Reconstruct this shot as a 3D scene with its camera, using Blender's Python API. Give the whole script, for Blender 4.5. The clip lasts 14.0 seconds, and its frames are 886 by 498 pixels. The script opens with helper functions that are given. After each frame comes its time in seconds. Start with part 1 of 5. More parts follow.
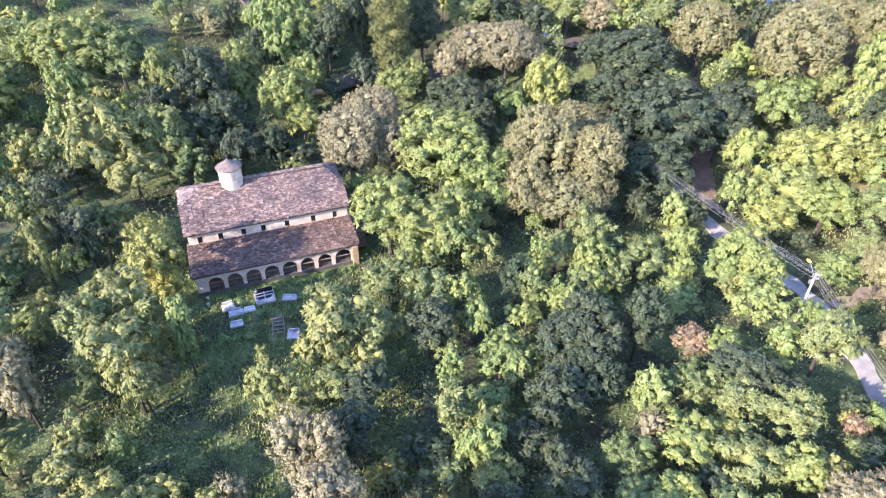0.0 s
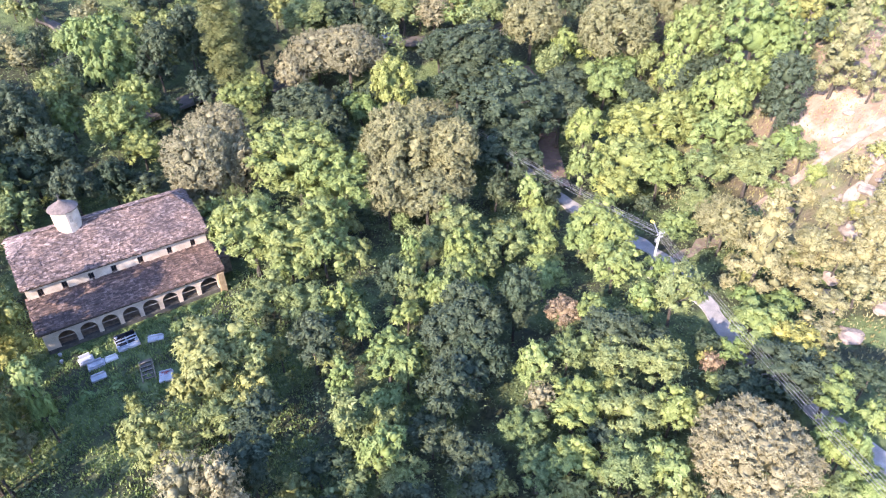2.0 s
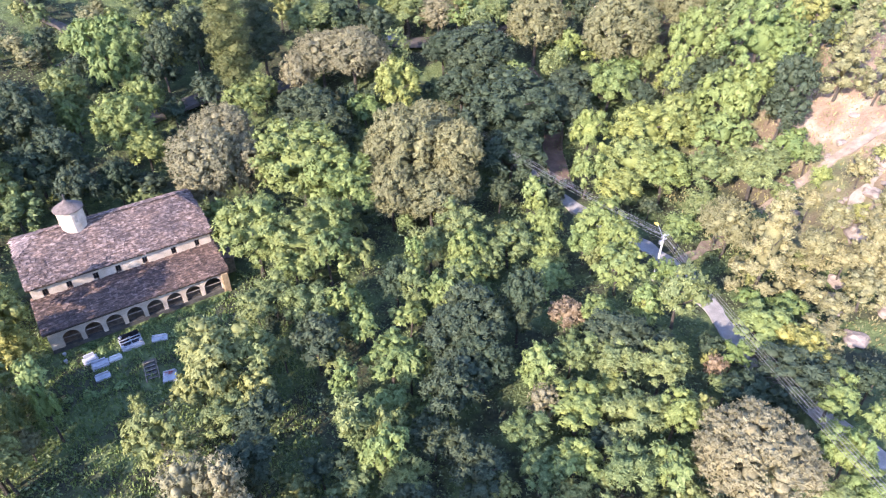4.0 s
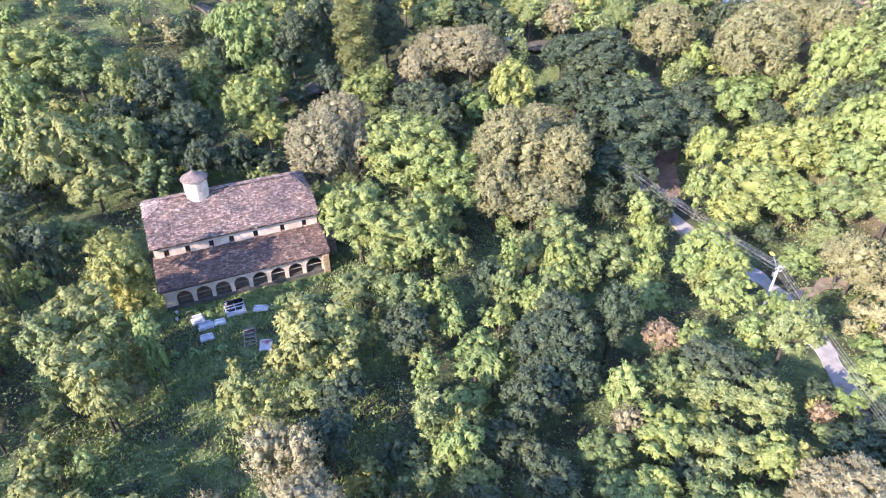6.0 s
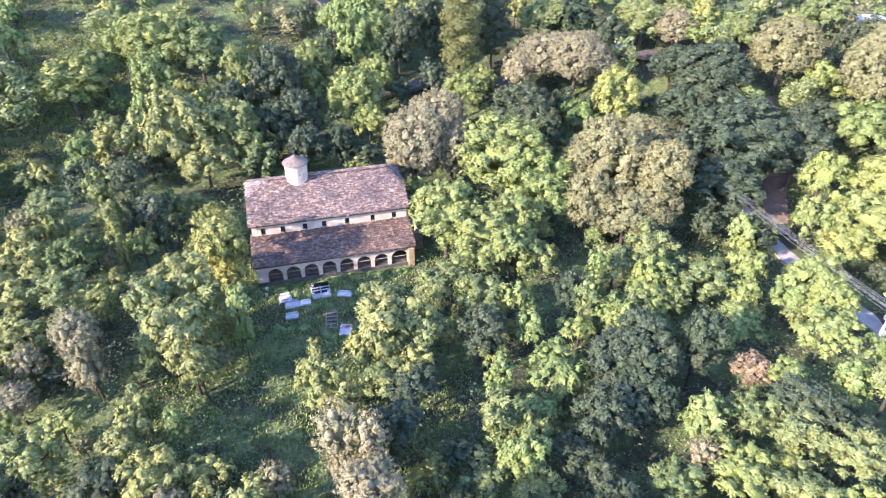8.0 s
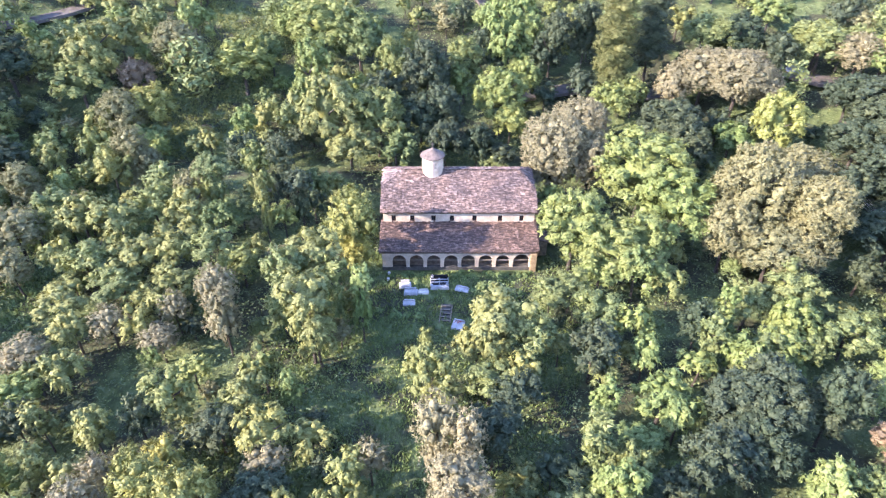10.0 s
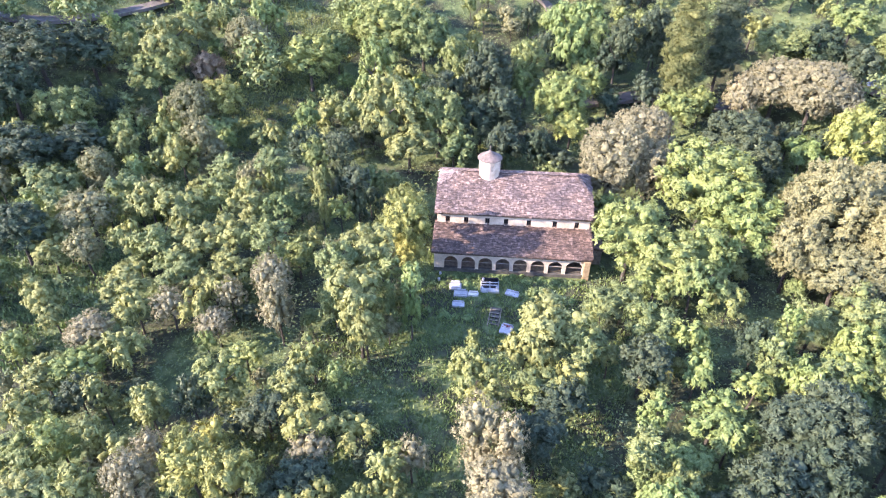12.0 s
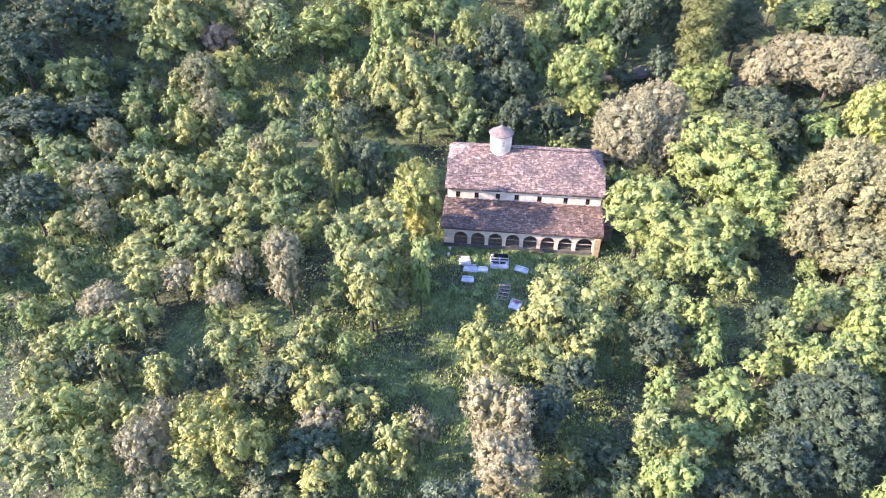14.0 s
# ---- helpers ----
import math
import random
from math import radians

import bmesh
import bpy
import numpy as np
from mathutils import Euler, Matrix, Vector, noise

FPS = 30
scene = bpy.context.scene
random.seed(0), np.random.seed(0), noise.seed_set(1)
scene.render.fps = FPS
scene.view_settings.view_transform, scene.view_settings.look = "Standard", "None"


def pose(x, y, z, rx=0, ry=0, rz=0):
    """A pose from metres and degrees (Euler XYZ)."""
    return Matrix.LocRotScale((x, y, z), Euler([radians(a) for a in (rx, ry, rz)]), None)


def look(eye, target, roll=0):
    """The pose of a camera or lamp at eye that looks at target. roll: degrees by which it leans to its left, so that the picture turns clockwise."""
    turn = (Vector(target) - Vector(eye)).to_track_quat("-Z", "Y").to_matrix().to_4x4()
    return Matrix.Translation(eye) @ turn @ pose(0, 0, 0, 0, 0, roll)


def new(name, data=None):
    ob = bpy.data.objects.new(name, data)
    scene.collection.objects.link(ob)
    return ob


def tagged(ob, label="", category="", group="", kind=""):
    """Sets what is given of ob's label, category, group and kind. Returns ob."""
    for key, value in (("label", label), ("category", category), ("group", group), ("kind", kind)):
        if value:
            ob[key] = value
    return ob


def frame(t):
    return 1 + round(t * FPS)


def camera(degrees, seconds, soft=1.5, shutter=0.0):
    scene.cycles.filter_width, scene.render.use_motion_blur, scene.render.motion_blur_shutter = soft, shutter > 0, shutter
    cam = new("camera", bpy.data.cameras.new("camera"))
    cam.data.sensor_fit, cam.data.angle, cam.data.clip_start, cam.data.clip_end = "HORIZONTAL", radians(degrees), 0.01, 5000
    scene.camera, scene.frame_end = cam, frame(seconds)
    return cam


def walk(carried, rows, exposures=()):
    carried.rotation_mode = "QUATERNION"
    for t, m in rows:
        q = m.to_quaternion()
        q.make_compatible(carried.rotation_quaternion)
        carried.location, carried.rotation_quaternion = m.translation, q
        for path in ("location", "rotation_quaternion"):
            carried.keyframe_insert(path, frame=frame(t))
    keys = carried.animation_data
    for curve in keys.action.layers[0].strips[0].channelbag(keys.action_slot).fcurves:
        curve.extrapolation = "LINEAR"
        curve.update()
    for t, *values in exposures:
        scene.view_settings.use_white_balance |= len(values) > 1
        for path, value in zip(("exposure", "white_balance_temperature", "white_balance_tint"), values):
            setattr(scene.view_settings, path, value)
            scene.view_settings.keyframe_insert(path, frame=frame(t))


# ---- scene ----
# ---------------------------------------------------------------- camera
# The drone hovers in one place and turns: seconds, yaw, pitch, roll in degrees.
EYE = 50.0
PATH = [
    (0.00, 0.00, -36.38, 0.22),
    (0.50, -0.54, -36.33, 0.22),
    (1.00, -4.75, -36.25, 0.30),
    (1.50, -11.67, -36.14, 0.21),
    (2.00, -14.46, -36.08, 0.19),
    (2.20, -15.18, -36.05, 0.15),
    (3.10, -16.40, -35.98, 0.16),
    (4.30, -12.63, -35.94, 0.17),
    (4.50, -11.60, -35.93, 0.17),
    (5.00, -8.34, -35.93, 0.19),
    (5.50, -5.39, -35.93, 0.20),
    (6.00, -3.23, -35.94, 0.22),
    (6.50, -1.21, -35.92, 0.23),
    (7.00, 1.35, -35.92, 0.26),
    (7.50, 3.83, -35.90, 0.32),
    (8.00, 6.32, -35.90, 0.34),
    (8.50, 9.67, -35.88, 0.39),
    (9.00, 13.41, -35.88, 0.35),
    (9.20, 14.91, -35.92, 0.46),
    (10.25, 21.50, -35.75, 0.30),
    (11.30, 25.12, -35.67, 0.19),
    (11.50, 25.42, -35.68, 0.08),
    (12.00, 25.97, -35.68, 0.14),
    (12.50, 26.24, -35.91, 0.16),
    (13.00, 26.54, -36.71, 0.09),
    (13.50, 26.88, -37.50, 0.13),
    (14.00, 27.09, -37.94, 0.10),
]

cam = camera(70.45, 14.0, soft=1.1, shutter=0.5)
walk(cam, [(t, pose(0, 0, EYE, 90 + pitch, 0, yaw) @ pose(0, 0, 0, 0, 0, roll)) for t, yaw, pitch, roll in PATH],
     exposures=[(0.0, 2.20, 5700, 29), (1.5, 2.24, 5700, 29), (2.2, 2.14, 5680, 28), (4.3, 1.98, 5640, 28), (5.5, 2.10, 5660, 28), (7.0, 2.28, 5700, 29),
                (9.2, 2.40, 5720, 29), (11.3, 2.50, 5840, 30), (14.0, 2.53, 5860, 30)])

# ---------------------------------------------------------------- light
SUN_ANGLE, SUN_HEIGHT = 220.0, 27.5     # degrees: from +x turning to +y, and above the horizon
world = bpy.data.worlds.new("world")
scene.world = world
world.use_nodes = True
wn = world.node_tree.nodes
sky = wn.new("ShaderNodeTexSky")
sky.sky_type, sky.sun_disc = "NISHITA", False
sky.dust_density, sky.ozone_density = 0.7, 1.8
sky.sun_elevation, sky.sun_rotation = radians(SUN_HEIGHT), radians(90 - SUN_ANGLE)
world.node_tree.links.new(sky.outputs[0], wn["Background"].inputs[0])
wn["Background"].inputs[1].default_value = 0.15
sun = new("sun", bpy.data.lights.new("sun", "SUN"))
sun.data.energy, sun.data.angle, sun.data.color = 3.2, radians(0.6), (1.0, 0.84, 0.58)
ca, sa = math.cos(radians(SUN_ANGLE)), math.sin(radians(SUN_ANGLE))
ch, sh = math.cos(radians(SUN_HEIGHT)), math.sin(radians(SUN_HEIGHT))
sun.matrix_world = look((100 * ca * ch, 100 * sa * ch, 100 * sh), (0, 0, 0))

# ---------------------------------------------------------------- materials
def material(name):
    m = bpy.data.materials.new(name)
    m.use_nodes = True
    nt = m.node_tree
    return m, nt, nt.nodes["Principled BSDF"]


def node(nt, kind, **values):
    n = nt.nodes.new(kind)
    for key, value in values.items():
        n.inputs[key.replace("_", " ")].default_value = value
    return n


def ramp(nt, source, stops):
    r = nt.nodes.new("ShaderNodeValToRGB")
    e = r.color_ramp.elements
    while len(e) < len(stops):
        e.new(0.5)
    for el, (at, c) in zip(e, stops):
        el.position, el.color = at, (*c, 1)
    nt.links.new(source, r.inputs[0])
    return r.outputs[0]


def mixed(nt, a, b, factor, how="MIX"):
    """Two colours (sockets or tuples) mixed by a factor (socket or number)."""
    n = nt.nodes.new("ShaderNodeMix")
    n.data_type, n.blend_type = "RGBA", how
    for socket, value in ((n.inputs[0], factor), (n.inputs[6], a), (n.inputs[7], b)):
        if isinstance(value, bpy.types.NodeSocket):
            nt.links.new(value, socket)
        elif isinstance(value, tuple):
            socket.default_value = (*value, 1)
        else:
            socket.default_value = value
    return n.outputs[2]


def noisy(nt, scale, detail=4, world=True):
    n = node(nt, "ShaderNodeTexNoise", Scale=scale, Detail=detail)
    if world:
        nt.links.new(nt.nodes.new("ShaderNodeNewGeometry").outputs["Position"], n.inputs["Vector"])
    return n.outputs[0]


def bump(nt, bsdf, height, strength, distance=0.1):
    b = node(nt, "ShaderNodeBump", Strength=strength, Distance=distance)
    nt.links.new(height, b.inputs["Height"])
    nt.links.new(b.outputs[0], bsdf.inputs["Normal"])


def leaf_material(name, low, mid, high, patch=0.35, glow=0.12, vary=1.0):
    """Leaves: each leaf its own shade, each tree its own cast, and patches of younger growth."""
    m, nt, bsdf = material(name)
    island = nt.nodes.new("ShaderNodeNewGeometry").outputs["Random Per Island"]
    tone = ramp(nt, island, [(0.0, low), (0.5, mid), (1.0, high)])
    each = nt.nodes.new("ShaderNodeObjectInfo").outputs["Random"]
    cast = ramp(nt, each, [(0.0, (0.80, 0.88, 0.82)), (0.5, (1, 1, 1)), (1.0, (1.12, 1.07, 0.95))])
    patches = ramp(nt, noisy(nt, 0.55, 3), [(0.35, (0.80, 0.86, 0.85)), (0.65, (1.15, 1.12, 0.95))])
    colour = mixed(nt, mixed(nt, tone, cast, vary, "MULTIPLY"), patches, patch * 2, "MULTIPLY")
    # each face stands for a spray of leaves: their edges and gaps show as fine light and dark
    fine = noisy(nt, 9.0, 3)
    colour = mixed(nt, colour, ramp(nt, fine, [(0.34, (0.80, 0.81, 0.80)), (0.50, (1.0, 1.0, 1.0)), (0.66, (1.16, 1.15, 1.12))]), 1.0, "MULTIPLY")
    nt.links.new(colour, bsdf.inputs["Base Color"])
    bump(nt, bsdf, fine, 0.45, 0.08)
    bsdf.inputs["Roughness"].default_value = 0.62
    bsdf.inputs["Specular IOR Level"].default_value = 0.22
    through_leaf = nt.nodes.new("ShaderNodeBsdfTranslucent")
    nt.links.new(mixed(nt, colour, (1.0, 1.0, 0.55), 0.9, "MULTIPLY"), through_leaf.inputs[0])
    both = nt.nodes.new("ShaderNodeMixShader")
    both.inputs[0].default_value = glow
    nt.links.new(bsdf.outputs[0], both.inputs[1])
    nt.links.new(through_leaf.outputs[0], both.inputs[2])
    nt.links.new(both.outputs[0], nt.nodes["Material Output"].inputs[0])
    return m


LEAF = {
    "walnut": leaf_material("walnut_leaves", (0.174, 0.208, 0.072), (0.234, 0.268, 0.095), (0.296, 0.328, 0.124)),
    "green": leaf_material("broad_leaves", (0.130, 0.162, 0.068), (0.178, 0.214, 0.090), (0.240, 0.278, 0.124)),
    "vine": leaf_material("vine_leaves", (0.142, 0.186, 0.066), (0.195, 0.245, 0.088), (0.252, 0.304, 0.120)),
    "bramble": leaf_material("bramble_leaves", (0.168, 0.184, 0.070), (0.228, 0.242, 0.092), (0.288, 0.300, 0.124)),
    "yellow": leaf_material("yellowing_leaves", (0.181, 0.188, 0.061), (0.274, 0.275, 0.091), (0.367, 0.360, 0.134)),
    # dark tone: the shade on these crowns is put into the leaf colour
    "dark": leaf_material("shaded_leaves", (0.044, 0.064, 0.041), (0.066, 0.088, 0.056), (0.100, 0.124, 0.078)),
    "oak": leaf_material("holm_oak_leaves", (0.160, 0.160, 0.080), (0.208, 0.204, 0.104), (0.256, 0.248, 0.132), glow=0.08, patch=0.15, vary=0.35),
    "olive": leaf_material("olive_leaves", (0.196, 0.178, 0.104), (0.248, 0.226, 0.136), (0.296, 0.270, 0.166), glow=0.08, patch=0.15, vary=0.35),
    "cypress": leaf_material("cypress_leaves", (0.092, 0.104, 0.040), (0.128, 0.142, 0.054), (0.168, 0.178, 0.074), glow=0.1, patch=0.15, vary=0.35),
    "pine": leaf_material("pine_needles", (0.178, 0.172, 0.090), (0.256, 0.242, 0.132), (0.335, 0.308, 0.180), glow=0.08, vary=0.6),
    "rust": leaf_material("rusty_leaves", (0.185, 0.135, 0.088), (0.258, 0.194, 0.132), (0.320, 0.250, 0.178), glow=0.08, patch=0.15, vary=0.35),
    "grass": leaf_material("grass_blades", (0.110, 0.165, 0.066), (0.165, 0.230, 0.092), (0.235, 0.300, 0.135)),
    "ivy": leaf_material("ivy_leaves", (0.096, 0.136, 0.080), (0.150, 0.198, 0.106), (0.222, 0.272, 0.146)),
}


def bark_material():
    m, nt, bsdf = material("bark")
    nt.links.new(ramp(nt, noisy(nt, 6, 6), [(0.3, (0.03, 0.026, 0.022)), (0.7, (0.10, 0.085, 0.07))]), bsdf.inputs["Base Color"])
    bsdf.inputs["Roughness"].default_value = 0.9
    bump(nt, bsdf, noisy(nt, 14, 4), 0.6)
    return m


def plain(name, low, high, scale=3.0, rough=0.85, relief=0.3, metal=0.0, fine=25.0):
    """A surface of two tones in blotches, with fine grain over them."""
    m, nt, bsdf = material(name)
    blotch = ramp(nt, noisy(nt, scale, 5), [(0.3, low), (0.7, high)])
    grain = ramp(nt, noisy(nt, fine, 3), [(0.3, (0.82, 0.82, 0.82)), (0.7, (1.1, 1.1, 1.1))])
    nt.links.new(mixed(nt, blotch, grain, 1.0, "MULTIPLY"), bsdf.inputs["Base Color"])
    bsdf.inputs["Roughness"].default_value, bsdf.inputs["Metallic"].default_value = rough, metal
    bump(nt, bsdf, noisy(nt, fine, 4), relief, 0.03)
    return m


def slab_material(name, low, mid, high, pale):
    m, nt, bsdf = material(name)
    island = nt.nodes.new("ShaderNodeNewGeometry").outputs["Random Per Island"]
    tone = ramp(nt, island, [(0.0, low), (0.5, mid), (0.82, high), (1.0, pale)])
    lichen = ramp(nt, noisy(nt, 0.45, 5), [(0.40, (0.78, 0.74, 0.76)), (0.62, (1.15, 1.03, 0.95))])
    grain = ramp(nt, noisy(nt, 3.2, 7), [(0.34, (0.76, 0.76, 0.77)), (0.66, (1.22, 1.21, 1.20))])
    # weathering runs slantwise down the courses
    streak = node(nt, "ShaderNodeTexNoise", Scale=1.0, Detail=3)
    slant = node(nt, "ShaderNodeMapping", Rotation=(0, 0, radians(-28)), Scale=(1.5, 6.5, 2.0))
    nt.links.new(nt.nodes.new("ShaderNodeTexCoord").outputs["Object"], slant.inputs["Vector"])
    nt.links.new(slant.outputs[0], streak.inputs["Vector"])
    run = ramp(nt, streak.outputs[0], [(0.36, (0.62, 0.61, 0.64)), (0.50, (0.98, 0.97, 0.97)), (0.64, (1.62, 1.58, 1.55))])
    tone = mixed(nt, tone, run, 1.0, "MULTIPLY")
    nt.links.new(mixed(nt, mixed(nt, tone, lichen, 1.0, "MULTIPLY"), grain, 1.0, "MULTIPLY"), bsdf.inputs["Base Color"])
    bsdf.inputs["Roughness"].default_value = 0.85
    bump(nt, bsdf, noisy(nt, 14, 4), 0.5, 0.04)
    return m


def ground_material():
    """Dark soil and litter under green growth, with pale worn earth and gravel on the eastern bank."""
    m, nt, bsdf = material("ground")
    green = ramp(nt, noisy(nt, 0.8, 6), [(0.3, (0.06, 0.08, 0.03)), (0.5, (0.10, 0.135, 0.048)), (0.72, (0.16, 0.195, 0.075))])
    litter = ramp(nt, noisy(nt, 2.5, 6), [(0.3, (0.030, 0.034, 0.018)), (0.7, (0.070, 0.078, 0.038))])
    green = mixed(nt, green, litter, ramp(nt, noisy(nt, 0.16, 5), [(0.46, (0, 0, 0)), (0.56, (1, 1, 1))]))
    soil = ramp(nt, noisy(nt, 0.35, 6), [(0.3, (0.19, 0.13, 0.085)), (0.55, (0.33, 0.235, 0.165)), (0.75, (0.46, 0.38, 0.30))])
    place_x = nt.nodes.new("ShaderNodeSeparateXYZ")
    nt.links.new(nt.nodes.new("ShaderNodeNewGeometry").outputs["Position"], place_x.inputs[0])
    wob = nt.nodes.new("ShaderNodeMath")
    wob.operation = "MULTIPLY_ADD"
    nt.links.new(noisy(nt, 0.09, 5), wob.inputs[0])
    wob.inputs[1].default_value = 40.0
    nt.links.new(place_x.outputs[0], wob.inputs[2])
    bare = ramp(nt, wob.outputs[0], [(0.0, (0, 0, 0)), (1.0, (1, 1, 1))])
    scaled = node(nt, "ShaderNodeMapRange")
    nt.links.new(wob.outputs[0], scaled.inputs["Value"])
    scaled.inputs["From Min"].default_value, scaled.inputs["From Max"].default_value = 82.0, 98.0
    nt.links.new(scaled.outputs[0], bare.node.inputs[0])
    nt.links.new(mixed(nt, green, soil, bare), bsdf.inputs["Base Color"])
    bsdf.inputs["Roughness"].default_value = 0.95
    bump(nt, bsdf, noisy(nt, 3, 6), 0.8, 0.25)
    return m


def path_material(name, low, high):
    """Concrete or trodden earth with a grassy crown and stains."""
    m, nt, bsdf = material(name)
    base = ramp(nt, noisy(nt, 0.9, 6), [(0.3, low), (0.7, high)])
    grain = ramp(nt, noisy(nt, 12, 4), [(0.3, (0.8, 0.8, 0.8)), (0.7, (1.1, 1.1, 1.1))])
    nt.links.new(mixed(nt, base, grain, 1.0, "MULTIPLY"), bsdf.inputs["Base Color"])
    bsdf.inputs["Roughness"].default_value = 0.9
    bump(nt, bsdf, noisy(nt, 20, 4), 0.4, 0.03)
    return m


BARK = bark_material()
SLAB = slab_material("roof_stone", (0.105, 0.082, 0.070), (0.15, 0.119, 0.104), (0.20, 0.162, 0.142), (0.27, 0.23, 0.205))
PALESLAB = slab_material("pale_roof_stone", (0.19, 0.155, 0.135), (0.26, 0.215, 0.19), (0.33, 0.275, 0.245), (0.40, 0.345, 0.31))
BROWNSLAB = slab_material("brown_roof_stone", (0.082, 0.060, 0.048), (0.115, 0.085, 0.069), (0.15, 0.112, 0.092), (0.21, 0.165, 0.14))
GROUND = ground_material()
ROAD = path_material("worn_concrete", (0.27, 0.255, 0.245), (0.44, 0.41, 0.39))
# earth tone lowered so that it carries the trees' shade
DIM = path_material("shaded_earth", (0.075, 0.066, 0.06), (0.15, 0.132, 0.12))
MOSSY = plain("mossy_stone", (0.05, 0.05, 0.045), (0.12, 0.11, 0.095), 2.0)
OCHRE = plain("ochre_stone", (0.24, 0.17, 0.09), (0.42, 0.32, 0.19), 2.0)
TRACK = path_material("pale_earth", (0.20, 0.155, 0.115), (0.37, 0.30, 0.235))
PLASTER = plain("lime_plaster", (0.46, 0.37, 0.28), (0.66, 0.56, 0.44), 1.2)
STONE = plain("rubble_stone", (0.16, 0.135, 0.10), (0.34, 0.29, 0.22), 2.5)
MARBLE = plain("white_marble", (0.34, 0.35, 0.38), (0.54, 0.54, 0.57), 1.5, 0.4, 0.05)
BLACK = plain("black_granite", (0.015, 0.015, 0.018), (0.03, 0.03, 0.035), 4, 0.25, 0.02)
DARKWOOD = plain("dark_wood", (0.05, 0.035, 0.025), (0.10, 0.07, 0.05), 4, 0.7)
PALEWOOD = plain("weathered_wood", (0.28, 0.24, 0.20), (0.45, 0.40, 0.34), 4, 0.8)
GLASS = plain("dark_pane", (0.01, 0.012, 0.015), (0.025, 0.03, 0.035), 2, 0.15, 0.02)
SHEET = plain("bluish_sheet", (0.42, 0.46, 0.58), (0.55, 0.59, 0.70), 1.5, 0.45, 0.05, 0.1)
CONCRETE = plain("pale_concrete", (0.55, 0.53, 0.50), (0.72, 0.70, 0.66), 3, 0.85)
METAL = plain("zinc", (0.35, 0.36, 0.38), (0.5, 0.51, 0.52), 4, 0.45, 0.1, 0.8)
IRON = plain("dark_iron", (0.04, 0.038, 0.036), (0.09, 0.08, 0.075), 5, 0.6, 0.1, 0.5)
CABLE = plain("cable_sheath", (0.16, 0.16, 0.17), (0.26, 0.26, 0.27), 2, 0.5, 0.02)
ROCK = plain("pale_rock", (0.20, 0.16, 0.13), (0.38, 0.32, 0.27), 0.9, 0.9, 0.8, 0.0, 6.0)


# ---------------------------------------------------------------- building helpers
def part(name, bm, mat, parent=None, label=""):
    """Links a bmesh as one mesh object, under a thing or a part."""
    me = bpy.data.meshes.new(name)
    bm.to_mesh(me)
    bm.free()
    me.materials.append(mat)
    ob = new(name, me)
    ob.parent = parent
    return tagged(ob, label)


def mesh_part(name, verts, faces, mat, parent=None, label=""):
    me = bpy.data.meshes.new(name)
    me.from_pydata(verts, [], faces)
    me.materials.append(mat)
    ob = new(name, me)
    ob.parent = parent
    return tagged(ob, label)


def box(bm, x0, x1, y0, y1, z0, z1, bevel=0.0, m=None):
    made = bmesh.ops.create_cube(bm, size=1)["verts"]
    bmesh.ops.scale(bm, vec=(x1 - x0, y1 - y0, z1 - z0), verts=made)
    bmesh.ops.translate(bm, vec=((x0 + x1) / 2, (y0 + y1) / 2, (z0 + z1) / 2), verts=made)
    if bevel:
        edges = list({e for v in made for e in v.link_edges})
        made = list({v for f in bmesh.ops.bevel(bm, geom=edges, offset=bevel, segments=1, affect="EDGES")["faces"] for v in f.verts} | {v for v in made if v.is_valid})
    if m is not None:
        bmesh.ops.transform(bm, matrix=m, verts=made)
    return made


def rod(bm, a, b, ra, rb, n=8):
    """A tapered round bar from a to b."""
    a, b = Vector(a), Vector(b)
    turn = (b - a).to_track_quat("Z", "Y").to_matrix().to_4x4()
    made = bmesh.ops.create_cone(bm, cap_ends=True, segments=n, radius1=ra, radius2=rb, depth=(b - a).length)["verts"]
    bmesh.ops.transform(bm, matrix=Matrix.Translation((a + b) / 2) @ turn, verts=made)


def smooth(a):
    a = min(max(a, 0.0), 1.0)
    return a * a * (3 - 2 * a)


def ground_z(x, y):
    far = smooth((math.hypot(x + 18, y - 62) - 16) / 25)
    swell = far * (1.3 * math.sin(x / 17 + 1) * math.cos(y / 21) + 0.8 * math.sin(x / 9 - y / 13))
    bank = 17 * smooth((x * 0.93 + y * 0.12 - 57) / 42)
    hill = 26 * smooth((math.hypot(x, y) - 88) / 110)
    # rise added out of view towards the sun, to shade the western hillside
    shade_ridge = 14 * math.exp(-((x + 158) / 30) ** 2 - ((y - 14) / 40) ** 2)
    return swell * (1 - smooth((x - 30) / 15)) + max(bank, hill) + shade_ridge


# ---------------------------------------------------------------- ground
def axis_steps(lo, hi, step, reach):
    inner = list(np.arange(lo, hi + 0.01, step))
    out, d = [], step
    while inner[0] - sum(out) - d > -reach:
        out.append(d)
        d *= 1.5
    left = [inner[0] - sum(out[:k + 1]) for k in range(len(out))][::-1]
    right = [inner[-1] + sum(out[:k + 1]) for k in range(len(out))]
    return left + inner + right


